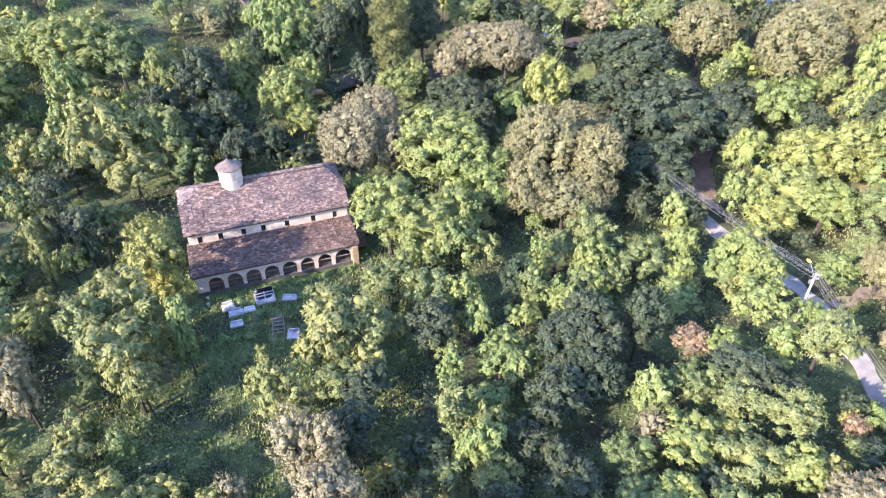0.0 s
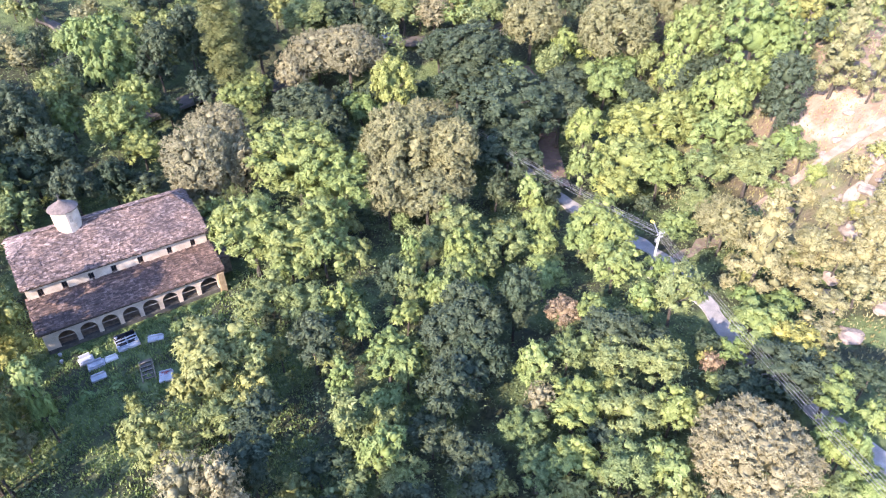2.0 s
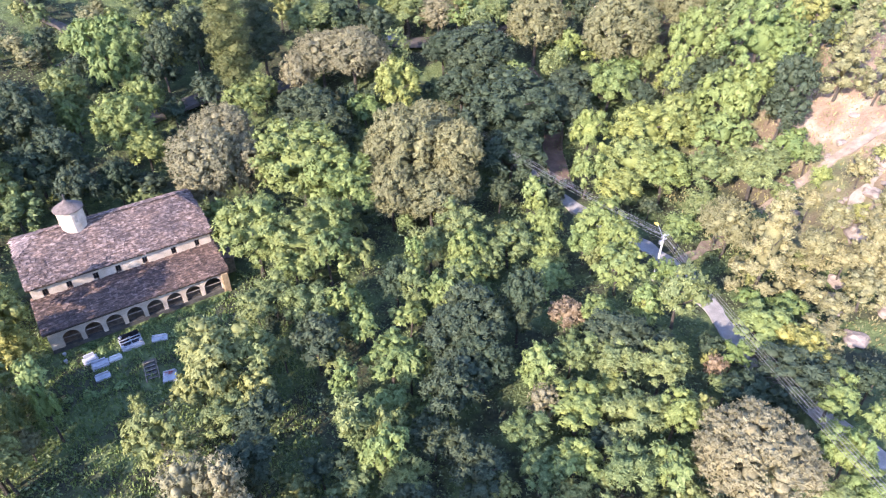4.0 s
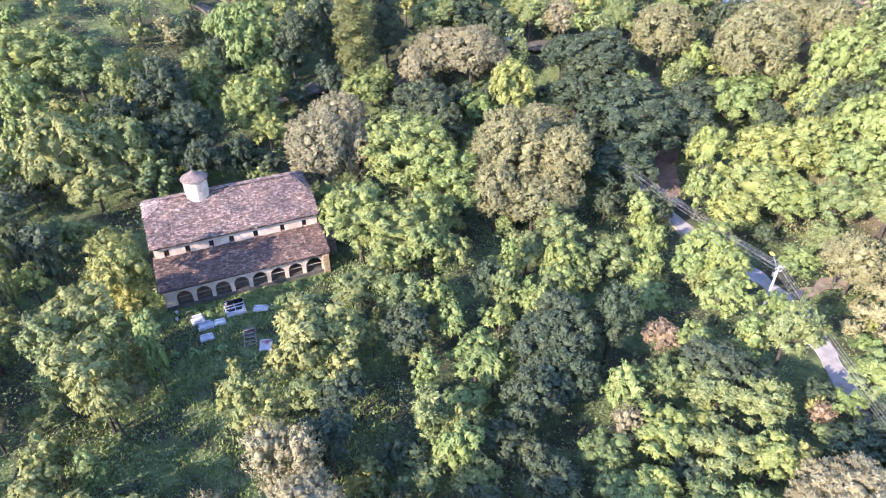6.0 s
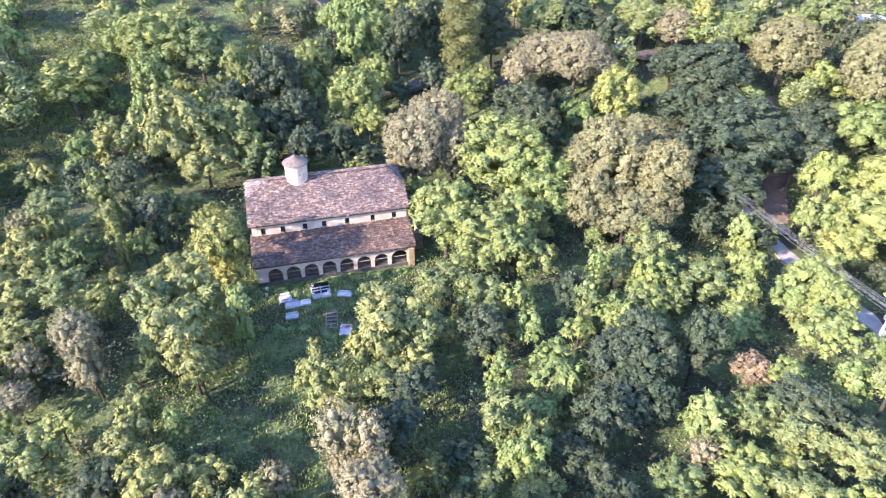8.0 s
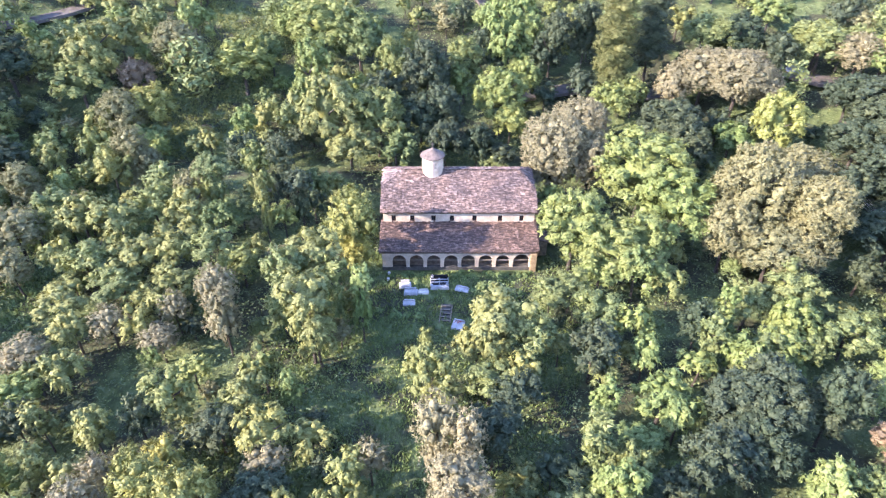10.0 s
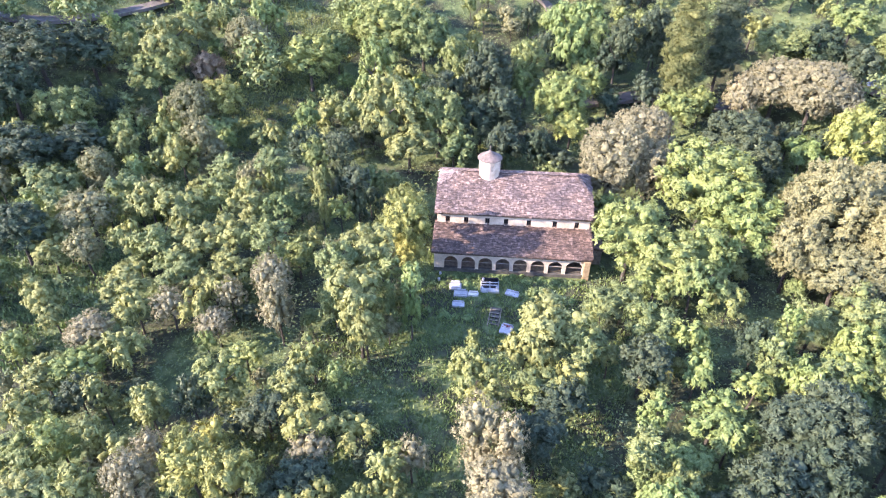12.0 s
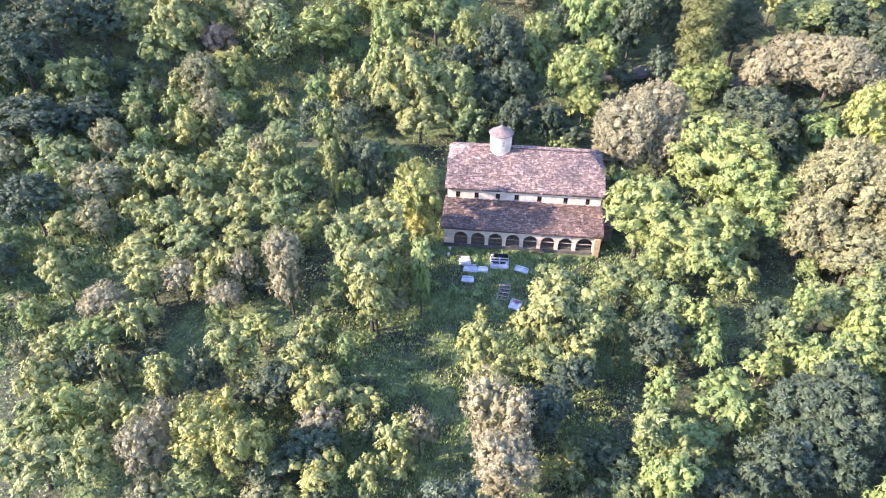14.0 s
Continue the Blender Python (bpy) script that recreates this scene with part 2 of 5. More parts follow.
def build_ground():
    xs, ys = axis_steps(-130, 125, 1.5, 1800), axis_steps(-20, 215, 1.5, 1800)
    verts = [(x, y, ground_z(x, y) + 0.25 * (noise.noise(Vector((x * 0.4, y * 0.4, 0)))) * (0.2 if math.hypot(x + 18, y - 60) < 20 else 1.0)) for y in ys for x in xs]
    n = len(xs)
    faces = [(j * n + i, j * n + i + 1, (j + 1) * n + i + 1, (j + 1) * n + i) for j in range(len(ys) - 1) for i in range(n - 1)]
    ob = mesh_part("ground", verts, faces, GROUND)
    for p in ob.data.polygons:
        p.use_smooth = True
    return tagged(ob, "shady green hillside soil with pale bare earth on one bank", "ground", kind="structure")


def ribbon(name, points, width, lift, mat, label, category, rough=0.2):
    """A path that lies on the ground, with a small edge step."""
    pts, fine = [Vector(p) for p in points], []
    for k in range(len(pts) - 1):
        p0, p1, p2, p3 = pts[max(k - 1, 0)], pts[k], pts[k + 1], pts[min(k + 2, len(pts) - 1)]
        for s in range(8):
            t = s / 8
            fine.append(0.5 * ((2 * p1) + (p2 - p0) * t + (2 * p0 - 5 * p1 + 4 * p2 - p3) * t * t + (3 * p1 - p0 - 3 * p2 + p3) * t ** 3))
    verts, faces, cols = [], [], (-0.5, -0.5, -0.25, 0.0, 0.25, 0.5, 0.5)
    for k, p in enumerate(fine):
        d = (fine[min(k + 1, len(fine) - 1)] - fine[max(k - 1, 0)]).normalized()
        side = Vector((-d.y, d.x))
        top = max(ground_z(p.x + side.x * c * width, p.y + side.y * c * width) for c in (-0.5, 0, 0.5)) + lift
        for c, col in enumerate(cols):
            wob = 1 + rough * noise.noise(Vector((p.x * 0.45, p.y * 0.45, 7 * (col > 0))))
            q = p + side * width * col * wob
            verts.append((q.x, q.y, top - (0.6 if c in (0, 6) else 0.0)))
    for k in range(len(fine) - 1):
        for c in range(6):
            a = k * 7 + c
            faces.append((a, a + 1, a + 8, a + 7))
    return tagged(mesh_part(name, verts, faces, mat), label, category, kind="structure")


build_ground()
ROAD_LINE = [(33, 95), (36.5, 80), (40, 68), (43.5, 61), (45.2, 54), (45, 46), (44, 39), (45, 34.5), (47, 29), (49, 20), (50, 5)]
ribbon("road", ROAD_LINE, 2.25, 0.22, ROAD, "narrow worn grey concrete lane along the wooded slope", "road", 0.45)
TRACK_LINE = [(46.5, 56.5), (54, 59.5), (60, 61.5), (65.1, 63.1), (69.6, 64), (74.7, 64.6), (78, 64.8), (84, 65.2)]
ribbon("dirt_track", TRACK_LINE, 1.5, 0.22, TRACK, "pale earth track climbing the bare bank", "track", 0.9)


# ---------------------------------------------------------------- trees
# crowns that are built tall from the start: height to width
TALL = {"column": 2.5, "cone": 1.8}


def lumps_of(kind, rng, grade=1):
    """Lobes of a crown of radius 1: centre, radius and half-height of each."""
    out = []
    if kind == "column":
        for k in range(34):
            z = -0.95 + 1.9 * k / 33
            r = 0.86 * math.sqrt(max(0.03, 1 - abs(z * 0.99) ** 2.4)) ** 0.85
            a = k * 2.4
            out.append((0.42 * r * math.cos(a), 0.42 * r * math.sin(a), z * TALL[kind], 0.62 * r, 0.5 * r))
        return out
    if kind == "cone":
        for k in range(30):
            z = -0.9 + 1.75 * k / 29
            r = 0.20 + 0.20 * (1 - (z + 1) / 2)
            far, a = 0.72 * (1 - (z + 1) / 2) ** 0.8, k * 2.4 + rng.uniform(-0.3, 0.3)
            out.append((far * math.cos(a), far * math.sin(a), z * TALL[kind], r, 0.6 * r))
        return out
    # larger crowns have more, smaller lobes
    count = int({"round": 22, "loose": 22, "lumpy": 34}[kind] * (0.6, 1.0, 1.8, 3.0)[grade])
    shrink = (1.15, 0.92, 0.72, 0.58)[grade]
    size = {"round": (0.30 * shrink, 0.44 * shrink), "loose": (0.22 * shrink, 0.44 * shrink), "lumpy": (0.42 * shrink, 0.54 * shrink)}[kind]
    reach = (0.95, 1.04, 1.13, 1.2)[grade]
    for k in range(count):
        z = 1 - 1.75 * (k + 0.5) / count
        a = k * 2.39996 + rng.uniform(-0.5, 0.5)
        s = math.sqrt(max(0, 1 - z * z))
        far = reach * rng.uniform(*{"round": (0.52, 0.78), "loose": (0.40, 0.88), "lumpy": (0.60, 0.68)}[kind])
        r = rng.uniform(*size)
        out.append((far * s * math.cos(a), far * s * math.sin(a), far * z, r, r * rng.uniform(0.75, 1.1)))
    out.append((0, 0, 0.0, 0.55, 0.55))
    return out


def unit(v):
    return v / (np.linalg.norm(v, axis=-1, keepdims=True) + 1e-9)


def leaves_at(at, up, size, g, hang=0.0, out=None):
    """Pointed leaves at these places, facing up, of these half-lengths, their tips turned out: three corners each."""
    n = len(at)
    along = unit(np.cross(up, g.normal(size=(n, 3))))
    if out is not None:
        along = unit(0.55 * along + out)
    along[:, 2] -= hang
    across = np.cross(up, along)
    s = size[:, None]
    wide = g.uniform(0.45, 0.75, (n, 1))
    return np.stack([at - along * s + across * s * wide, at - along * s - across * s * wide, at + along * s * 1.1 - up * s * 0.15], 1).reshape(-1, 3)


def ball(level):
    core = bmesh.new()
    bmesh.ops.create_icosphere(core, subdivisions=level, radius=1)
    v = np.array([q.co for q in core.verts])
    f = [[q.index for q in face.verts] for face in core.faces]
    core.free()
    return v, np.array(f)


INNER, BALLS = ball(1), {True: ball(1), False: ball(2)}


def crown_mesh(name, kind, mat, puff, puffs, leaves, seed, hang=0.0, grade=1):
    """A crown of radius 1: lobes of branches, each with a rough inner mass and set with puffs of small leaves."""
    g = np.random.default_rng(seed)
    lobes = lumps_of(kind, random.Random(seed), grade)
    areas = np.array([l[3] ** 2 for l in lobes])
    tall = TALL.get(kind, 1.0)
    stem = {"column": (0.42, 0.42, 0.85), "cone": (0.30, 0.30, 0.7), "lumpy": (0.38, 0.38, 0.40)}.get(kind, (0.46, 0.46, 0.50))
    shell = BALLS[grade < 2]
    verts, faces = [shell[0] * stem * g.uniform(0.72, 1.08, (len(shell[0]), 1))], [shell[1]]
    base = len(shell[0])
    flat = (1, 1, tall)
    for (x, y, z, r, rz), share in zip(lobes, areas / areas.sum()):
        size = np.array([r, r, max(rz, 0.16)])
        inner, low, high = (BALLS[False], 0.30, 0.46) if kind == "lumpy" else (INNER, 0.46, 0.62)
        verts.append((np.array([x, y, z]) + inner[0] * size * g.uniform(low, high, (len(inner[0]), 1))) / flat)
        faces.append(inner[1] + base)
        base += len(inner[0])
        n = max(4, int(puffs * share + 0.5))
        d = unit(0.8 * g.normal(size=(n, 3)) + unit(np.array([x, y, z / tall ** 2 + 0.35])) * 0.9)
        at = np.array([x, y, z]) + d * size * g.uniform(0.68, 1.04, (n, 1))
        at[:, 2] -= hang * g.uniform(0, 1, n) ** 2 * r
        pr = puff * g.uniform(0.6, 1.4, n)
        e = unit(g.normal(size=(n, leaves, 3)) + 0.6 * d[:, None] + (0, 0, 0.2))
        spot = at[:, None] + e * (pr[:, None, None] * g.uniform(0.5, 1.15, (n, leaves, 1)))
        spot[:, :, 2] -= hang * 0.9 * pr[:, None] * g.uniform(0, 1, (n, leaves)) ** 2
        up = unit(0.40 * e + 0.95 * d[:, None] + (0, 0, 0.10) + g.normal(scale=0.15, size=e.shape))
        q = leaves_at(spot.reshape(-1, 3), up.reshape(-1, 3), (pr[:, None] * g.uniform(0.38, 0.72, (n, leaves))).ravel(), g, hang, 0.8 * e.reshape(-1, 3))
        verts.append(q / flat)
        faces.append(np.arange(len(q)).reshape(-1, 3) + base)
        base += len(q)
    me = bpy.data.meshes.new(name)
    me.from_pydata(np.concatenate(verts).tolist(), [], np.concatenate(faces).tolist())
    me.polygons.foreach_set("use_smooth", [True] * len(me.polygons))
    me.materials.append(mat)
    return me


def tube(name, points, radii, n=7, wood=BARK):
    """A bent tapering stem through these points, in one piece."""
    verts, faces = [], []
    for k, (p, r) in enumerate(zip(points, radii)):
        ahead = (points[min(k + 1, len(points) - 1)] - points[max(k - 1, 0)]).normalized()
        side = ahead.orthogonal().normalized()
        other = ahead.cross(side)
        for q in range(n):
            a = 2 * math.pi * q / n
            verts.append(p + (side * math.cos(a) + other * math.sin(a)) * r)
            if k:
                i, j = k * n + q, k * n + (q + 1) % n
                faces.append((i - n, j - n, j, i))
    faces.append(tuple(range((len(points) - 1) * n, len(points) * n)))
    me = bpy.data.meshes.new(name)
    me.from_pydata(verts, [], faces)
    me.materials.append(wood)
    return me


def trunk_mesh(name, seed):
    """A trunk for a crown of radius 1 whose middle lies at the height 0; the foot is at -2.2."""
    g = random.Random(seed)
    points, p = [], Vector((0, 0, -2.2))
    for k in range(6):
        points.append(p.copy())
        p += Vector((g.uniform(-0.06, 0.06), g.uniform(-0.06, 0.06), 0.45))
    return tube(name, points, [0.12, 0.085, 0.075, 0.062, 0.045, 0.02])


def branch_mesh(name, seed):
    g = random.Random(seed)
    out, up = g.uniform(0.5, 0.7), g.uniform(0.35, 0.6)
    points = [Vector((0, 0, 0)), Vector((0.3 * out, g.uniform(-0.05, 0.05), 0.2 * up)), Vector((0.65 * out, g.uniform(-0.08, 0.08), 0.55 * up)), Vector((out, g.uniform(-0.1, 0.1), up))]
    return tube(name, points, [0.045, 0.036, 0.025, 0.01], 6)


# kind of tree: crown shape, fineness of the foliage, droop, name, label, group
KINDS = {
    "walnut": ("round", 1.0, 0.15, "walnut_tree", "spreading walnut tree with large bright green leaves", "walnut trees"),
    "green": ("loose", 1.0, 0.15, "broadleaf_tree", "broadleaf tree with loose mid-green foliage", "broadleaf trees"),
    "vine": ("loose", 1.0, 0.5, "vine_covered_tree", "tree draped in yellow-green climbing vines", "vine-covered trees"),
    "creeper": ("loose", 1.0, 0.5, "vine_covered_tree", "tree smothered in warm yellow-green creepers", "vine-covered trees"),
    "yellow": ("round", 1.0, 0.1, "yellowing_tree", "small tree with yellowish sunlit leaves", "yellowing trees"),
    "dark": ("round", 1.0, 0.15, "shaded_tree", "bluish-green tree with foliage coloured dark for deep shade", "dark green trees"),
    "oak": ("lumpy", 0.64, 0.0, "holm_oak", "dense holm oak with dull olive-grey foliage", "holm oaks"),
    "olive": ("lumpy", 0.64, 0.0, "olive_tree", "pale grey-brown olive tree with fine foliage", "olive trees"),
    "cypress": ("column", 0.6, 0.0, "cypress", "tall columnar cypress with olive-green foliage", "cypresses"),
    "cypressd": ("column", 0.6, 0.0, "cypress", "tall cypress with foliage coloured dark for shade", "cypresses"),
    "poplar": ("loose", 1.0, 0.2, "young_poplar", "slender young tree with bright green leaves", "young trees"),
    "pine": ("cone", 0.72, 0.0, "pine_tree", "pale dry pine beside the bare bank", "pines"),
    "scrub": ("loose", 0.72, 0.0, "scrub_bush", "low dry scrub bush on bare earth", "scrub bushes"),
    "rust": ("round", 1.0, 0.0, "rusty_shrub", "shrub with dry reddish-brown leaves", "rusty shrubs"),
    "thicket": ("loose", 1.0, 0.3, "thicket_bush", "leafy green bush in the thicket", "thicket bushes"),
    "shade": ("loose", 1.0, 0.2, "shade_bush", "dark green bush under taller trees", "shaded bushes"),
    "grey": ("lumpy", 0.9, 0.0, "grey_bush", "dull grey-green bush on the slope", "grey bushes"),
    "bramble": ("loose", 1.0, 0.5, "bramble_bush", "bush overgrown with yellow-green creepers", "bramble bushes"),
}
# cypressd and shade borrow the leaves darkened for shade
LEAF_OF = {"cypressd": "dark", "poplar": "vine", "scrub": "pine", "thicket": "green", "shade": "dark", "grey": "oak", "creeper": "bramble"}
CROWNS, TRUNKS, BRANCHES = {}, [trunk_mesh("trunk", 50 + k) for k in range(4)], [branch_mesh("branch", 70 + k) for k in range(5)]
# crowns up to these radii: puff size and number for a crown of radius 1, so that leaves keep their true size
SIZES = [(2.0, 0.160, 100, 12), (3.5, 0.104, 290, 15), (5.4, 0.080, 560, 16), (99.0, 0.058, 1100, 16)]


def crown_for(key, r):
    """A crown of this kind with leaves that suit its size; each is built once and shared."""
    shape, fine, hang = KINDS[key][:3]
    size = next(k for k, row in enumerate(SIZES) if r <= row[0])
    at = (key, size, rng.randrange(3 if size < 2 else 2))
    if at not in CROWNS:
        _, puff, puffs, leaves = SIZES[size]
        full = 2.8 if shape == "column" else 1.3 if shape == "cone" else 1.35 if shape == "lumpy" and size > 1 else 1.0
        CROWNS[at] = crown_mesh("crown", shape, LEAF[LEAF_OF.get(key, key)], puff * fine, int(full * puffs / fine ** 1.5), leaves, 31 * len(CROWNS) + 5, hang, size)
    return CROWNS[at]


rng = random.Random(7)
STANDING = []


def plant(key, x, y, r, b, lift=0.0, coarse=False):
    """One tree: an empty at its foot, with a trunk and a crown r wide and b half-high."""
    *_, name, label, group = KINDS[key]
    z = ground_z(x, y)
    tree = tagged(new(name), label, "shrub" if key in ("scrub", "rust", "thicket", "shade", "grey", "bramble") else "tree", group)
    tree.location = (x, y, z)
    tree.rotation_euler.z = rng.uniform(0, 6.28)
    middle = b + 0.8 + 0.2 * r + lift
    trunk = new("trunk", rng.choice(TRUNKS))
    trunk.parent, trunk.location = tree, (0, 0, middle)
    trunk.scale = (0.75 * r, 0.75 * r, (middle + 0.3) / 2.2)
    if b > 1.6 and not coarse and key not in ("cypress", "cypressd", "scrub", "rust"):
        turn = rng.uniform(0, 360)
        for k in range(4):
            branch = new("branch", rng.choice(BRANCHES))
            branch.parent = tree
            branch.matrix_local = pose(0, 0, middle * (0.72 + 0.1 * k), 0, 0, turn + 97 * k) @ Matrix.Diagonal((r, r, b, 1))
    # a tall crown is stacked from several, so that its leaves keep their shape
    stack = 1 if b < 1.45 * r or key in ("cypress", "cypressd", "pine") else round(b / r) if b < 2.6 * r else 3
    half = b / stack * (1.0 if stack == 1 else 1.22)
    for k in range(stack):
        off = 0.0 if stack == 1 else 0.22 * r
        wide = r * (1.0 if stack == 1 else (1.0, 0.95, 0.8)[k])
        crown = new("crown", crown_for(key, min(wide, 1.9) if coarse else wide))
        crown.parent = tree
        crown.location = (rng.uniform(-off, off), rng.uniform(-off, off), middle if stack == 1 else middle - b + half + (2 * b - 2 * half) * k / (stack - 1))
        crown.scale, crown.rotation_euler.z = (wide, wide, half), rng.uniform(0, 6.28)
    if lift > 3.4:
        skirt = new("crown", crown_for(key, 0.75 * r))
        skirt.parent, skirt.location = tree, (0, 0, middle - 0.75 * b - 0.45 * lift)
        skirt.scale, skirt.rotation_euler.z = (0.75 * r, 0.75 * r, 0.3 * b + 0.45 * lift), rng.uniform(0, 6.28)
    STANDING.append((x, y, r))
    return tree


# Where each tree stands: x, y, crown radius, half the crown's height.
# some of these dark crowns fill gaps that are only shade
DARK = [
    (-108.7, 65.4, 6.2, 4.3, 1.8),
    (-105.8, 56.8, 5, 4, 1.5),
    (-94.6, 48.7, 5, 3.5, 1.5),
    (-76.2, 35, 3.8, 2.9, 1.3),
    (-91, 55.7, 4, 2.8, 1.3),
    (-104.7, 71.8, 4.9, 3.8, 1.5),
    # two dark crowns added over the shaded gap left of the church
    (-46.7, 63.7, 2.1, 2.7, 6),
    (-42.6, 60.9, 1.9, 2.3, 5),
    (-42.6, 64, 1.6, 1.8, 0.8),
    (-49.6, 21.3, 2.1, 2.3, 0.9),
    (-38.8, 25.5, 1.7, 2.5, 0.8),
    (-31.3, 27.1, 2.5, 1.7, 1),
    (-24, 23, 2.2, 1.6, 1),
    (-26.1, 19.9, 2, 1.4, 0.9),
    (-30.6, 83.9, 2.8, 3.6, 1.1),
    (-22.3, 87.1, 2.6, 1.8, 1),
    (-36.4, 88.3, 3.6, 3.6, 1.2),
    (-39.9, 99.1, 4.4, 5.5, 1.4),
    (-44.8, 93, 3.8, 3.8, 1.3),
    (-32.9, 90.5, 3.1, 4.7, 1.1),
]
DARK_B = [
    (-34.3, 113.5, 3.1, 4.3, 1.1),
    (-25.9, 86.5, 2.6, 3.2, 1),
    (-21.3, 115, 3.2, 6, 1.1),
    (-16.2, 120.1, 3, 5.8, 1.1),
    (-31.5, 114.3, 2.7, 2.2, 1),
    (5.2, 93.3, 3.9, 4.1, 1.3),
    (2, 99.7, 5.6, 4, 1.6),
    (11.1, 127.8, 4.4, 3.4, 1.4),
    (17.5, 124.5, 3.4, 3.6, 1.2),
    (-7.3, 40.3, 2.6, 1.8, 1),
    (-7.6, 34.1, 2.1, 1.6, 4),
    (-1.2, 48, 2.7, 2.7, 1.1),
    (-0.3, 34.1, 1.9, 1.3, 0.9),
    (-2.2, 34.2, 1.7, 1.4, 0.8),
    (8.7, 56.8, 2.1, 2.5, 0.9),
    (13.6, 46.2, 4.1, 2.9, 1.3),
    (16.8, 50.5, 2.6, 2.2, 1),
    (12.2, 41, 3.3, 2.3, 1.2),
    (8.1, 35.2, 2.3, 1.6, 1),
    (10.3, 33.2, 2, 1.4, 0.9),
]
DARK_C = [
    (5, 29.7, 1.9, 1.3, 0.9),
    (33.9, 89.1, 7.5, 5.2, 2),
    (30.8, 80, 4.9, 3.5, 1.5),
    (42.8, 89.1, 4.7, 4.1, 1.5),
    (32.3, 104.9, 5.4, 3.8, 1.6),
    (33.8, 108.8, 6.1, 4.3, 1.7),
    (26.2, 85.8, 2.9, 4.6, 1.1),
    (58.2, 92.7, 2.9, 2.7, 1.1),
    (65.5, 90.9, 3.8, 2.7, 1.3),
    (48, 99.4, 4, 2.8, 1.3),
    (70.6, 73.1, 3.2, 5.8, 1.1),
    (68.1, 86.7, 2, 3.8, 0.9),
    (15.1, 47.7, 3.6, 3.8, 1.2),
    (14.8, 42.2, 2.8, 2.8, 1.1),
    (20.8, 48.1, 2.5, 4.6, 1),
    (29.2, 41.9, 3.2, 2.3, 1.2),
    (10.1, 38.1, 2.6, 3.3, 1),
    (10.9, 30.1, 2.5, 1.8, 1),
    (33, 40.4, 2, 1.4, 0.9),
    (23, 30.7, 1.7, 1.2, 0.8),
]
DARK_D = [
    (37.8, 31.6, 2.6, 1.8, 1),
    (41.4, 30.6, 2.1, 1.5, 0.9),
    (42.8, 32.5, 3.5, 2.4, 1.2),
    (46.5, 31.9, 2.7, 1.9, 1),
    (29.4, 114, 4.2, 2.9, 1.3),
    (34.7, 108.7, 5.4, 3.8, 1.6),
    (28.6, 113.7, 4, 2.8, 1.3),
    (28.6, 101.5, 4.3, 3, 1.4),
    (33.6, 91.3, 5.2, 3.6, 1.6),
    (43.8, 93.9, 3.8, 3.4, 1.3),
    (59.3, 119.8, 2.4, 3.1, 1),
    (51.4, 30.8, 2.2, 1.5, 0.9),
]
THICKET = [
    (-98.5, 60.2, 4.6, 4.1, 0.3),
    (-86.7, 46.4, 4.1, 3.1, 0.3),
    (35.4, 42.5, 1.2, 0.8, 0.3),
]
CREEPER = [
    (-101.8, 76.1, 3.2, 3.2, 1.1),
    (-93.8, 80.3, 4.8, 5.2, 1.5),
    (-93.1, 75.1, 4.9, 3.4, 1.5),
    (-96, 88.2, 3.7, 3.1, 1.2),
    (-83.8, 69.7, 2.6, 3.4, 1),
    (-74.2, 60.2, 2.6, 3.1, 1),
    (-93.2, 67.1, 1.9, 1.4, 0.9),
    (-89.5, 68.6, 1.4, 1.1, 0.8),
    (-85.5, 59.8, 2.2, 2.8, 1),
    (-70.9, 35, 2.4, 1.7, 1),
    (-49.8, 62.1, 2.1, 2.5, 5),
    (-46, 57.4, 1, 2.9, 4),
    (-66.8, 47.5, 3, 3, 1.1),
    (-61.3, 48.1, 3.1, 2.7, 1.1),
    (-54.8, 53.3, 3, 2.8, 1.1),
    (-55.6, 43.8, 2.9, 2.3, 1.1),
    (-52.3, 46.9, 2.8, 2.6, 1.1),
    (-43.8, 48.6, 2.4, 1.9, 1),
    (-49.2, 42.9, 2.6, 1.8, 1),
    (-63.6, 40.5, 2, 2.5, 0.9),
]
CREEPER_B = [
    (-32.5, 47.1, 3, 2.4, 6),
    (-29.3, 40.2, 2.7, 2.5, 6),
    (-28.4, 40, 2.3, 3.1, 1),
    (-49.3, 39.5, 2.4, 1.9, 1),
    (-48, 35.9, 1.8, 2.3, 0.9),
    (-64.9, 29.3, 2.2, 2.3, 0.9),
    (-62.6, 28.4, 1.6, 1.5, 0.8),
    (-57.8, 34.9, 2.9, 2, 1.1),
    (-54.4, 32.8, 2, 2.2, 0.9),
    (-54.2, 27.2, 2, 1.4, 0.9),
    (-50.1, 27.8, 2, 2.7, 0.9),
    (-55.5, 21.6, 2.3, 1.9, 1),
    (-52.4, 17.7, 2.1, 2.6, 0.9),
    (-47.4, 22.2, 1.4, 2.6, 0.8),
    (-43.7, 18.7, 1.3, 2.8, 0.8),
    (-41.5, 22.9, 1.5, 2.9, 0.8),
    (-41, 18.9, 1.8, 1.8, 0.9),
    (-48.6, 14.3, 2.6, 1.8, 1),
    (-44.8, 11.5, 2.6, 1.8, 1),
    (-40.1, 14.1, 2.1, 2.5, 0.9),
]
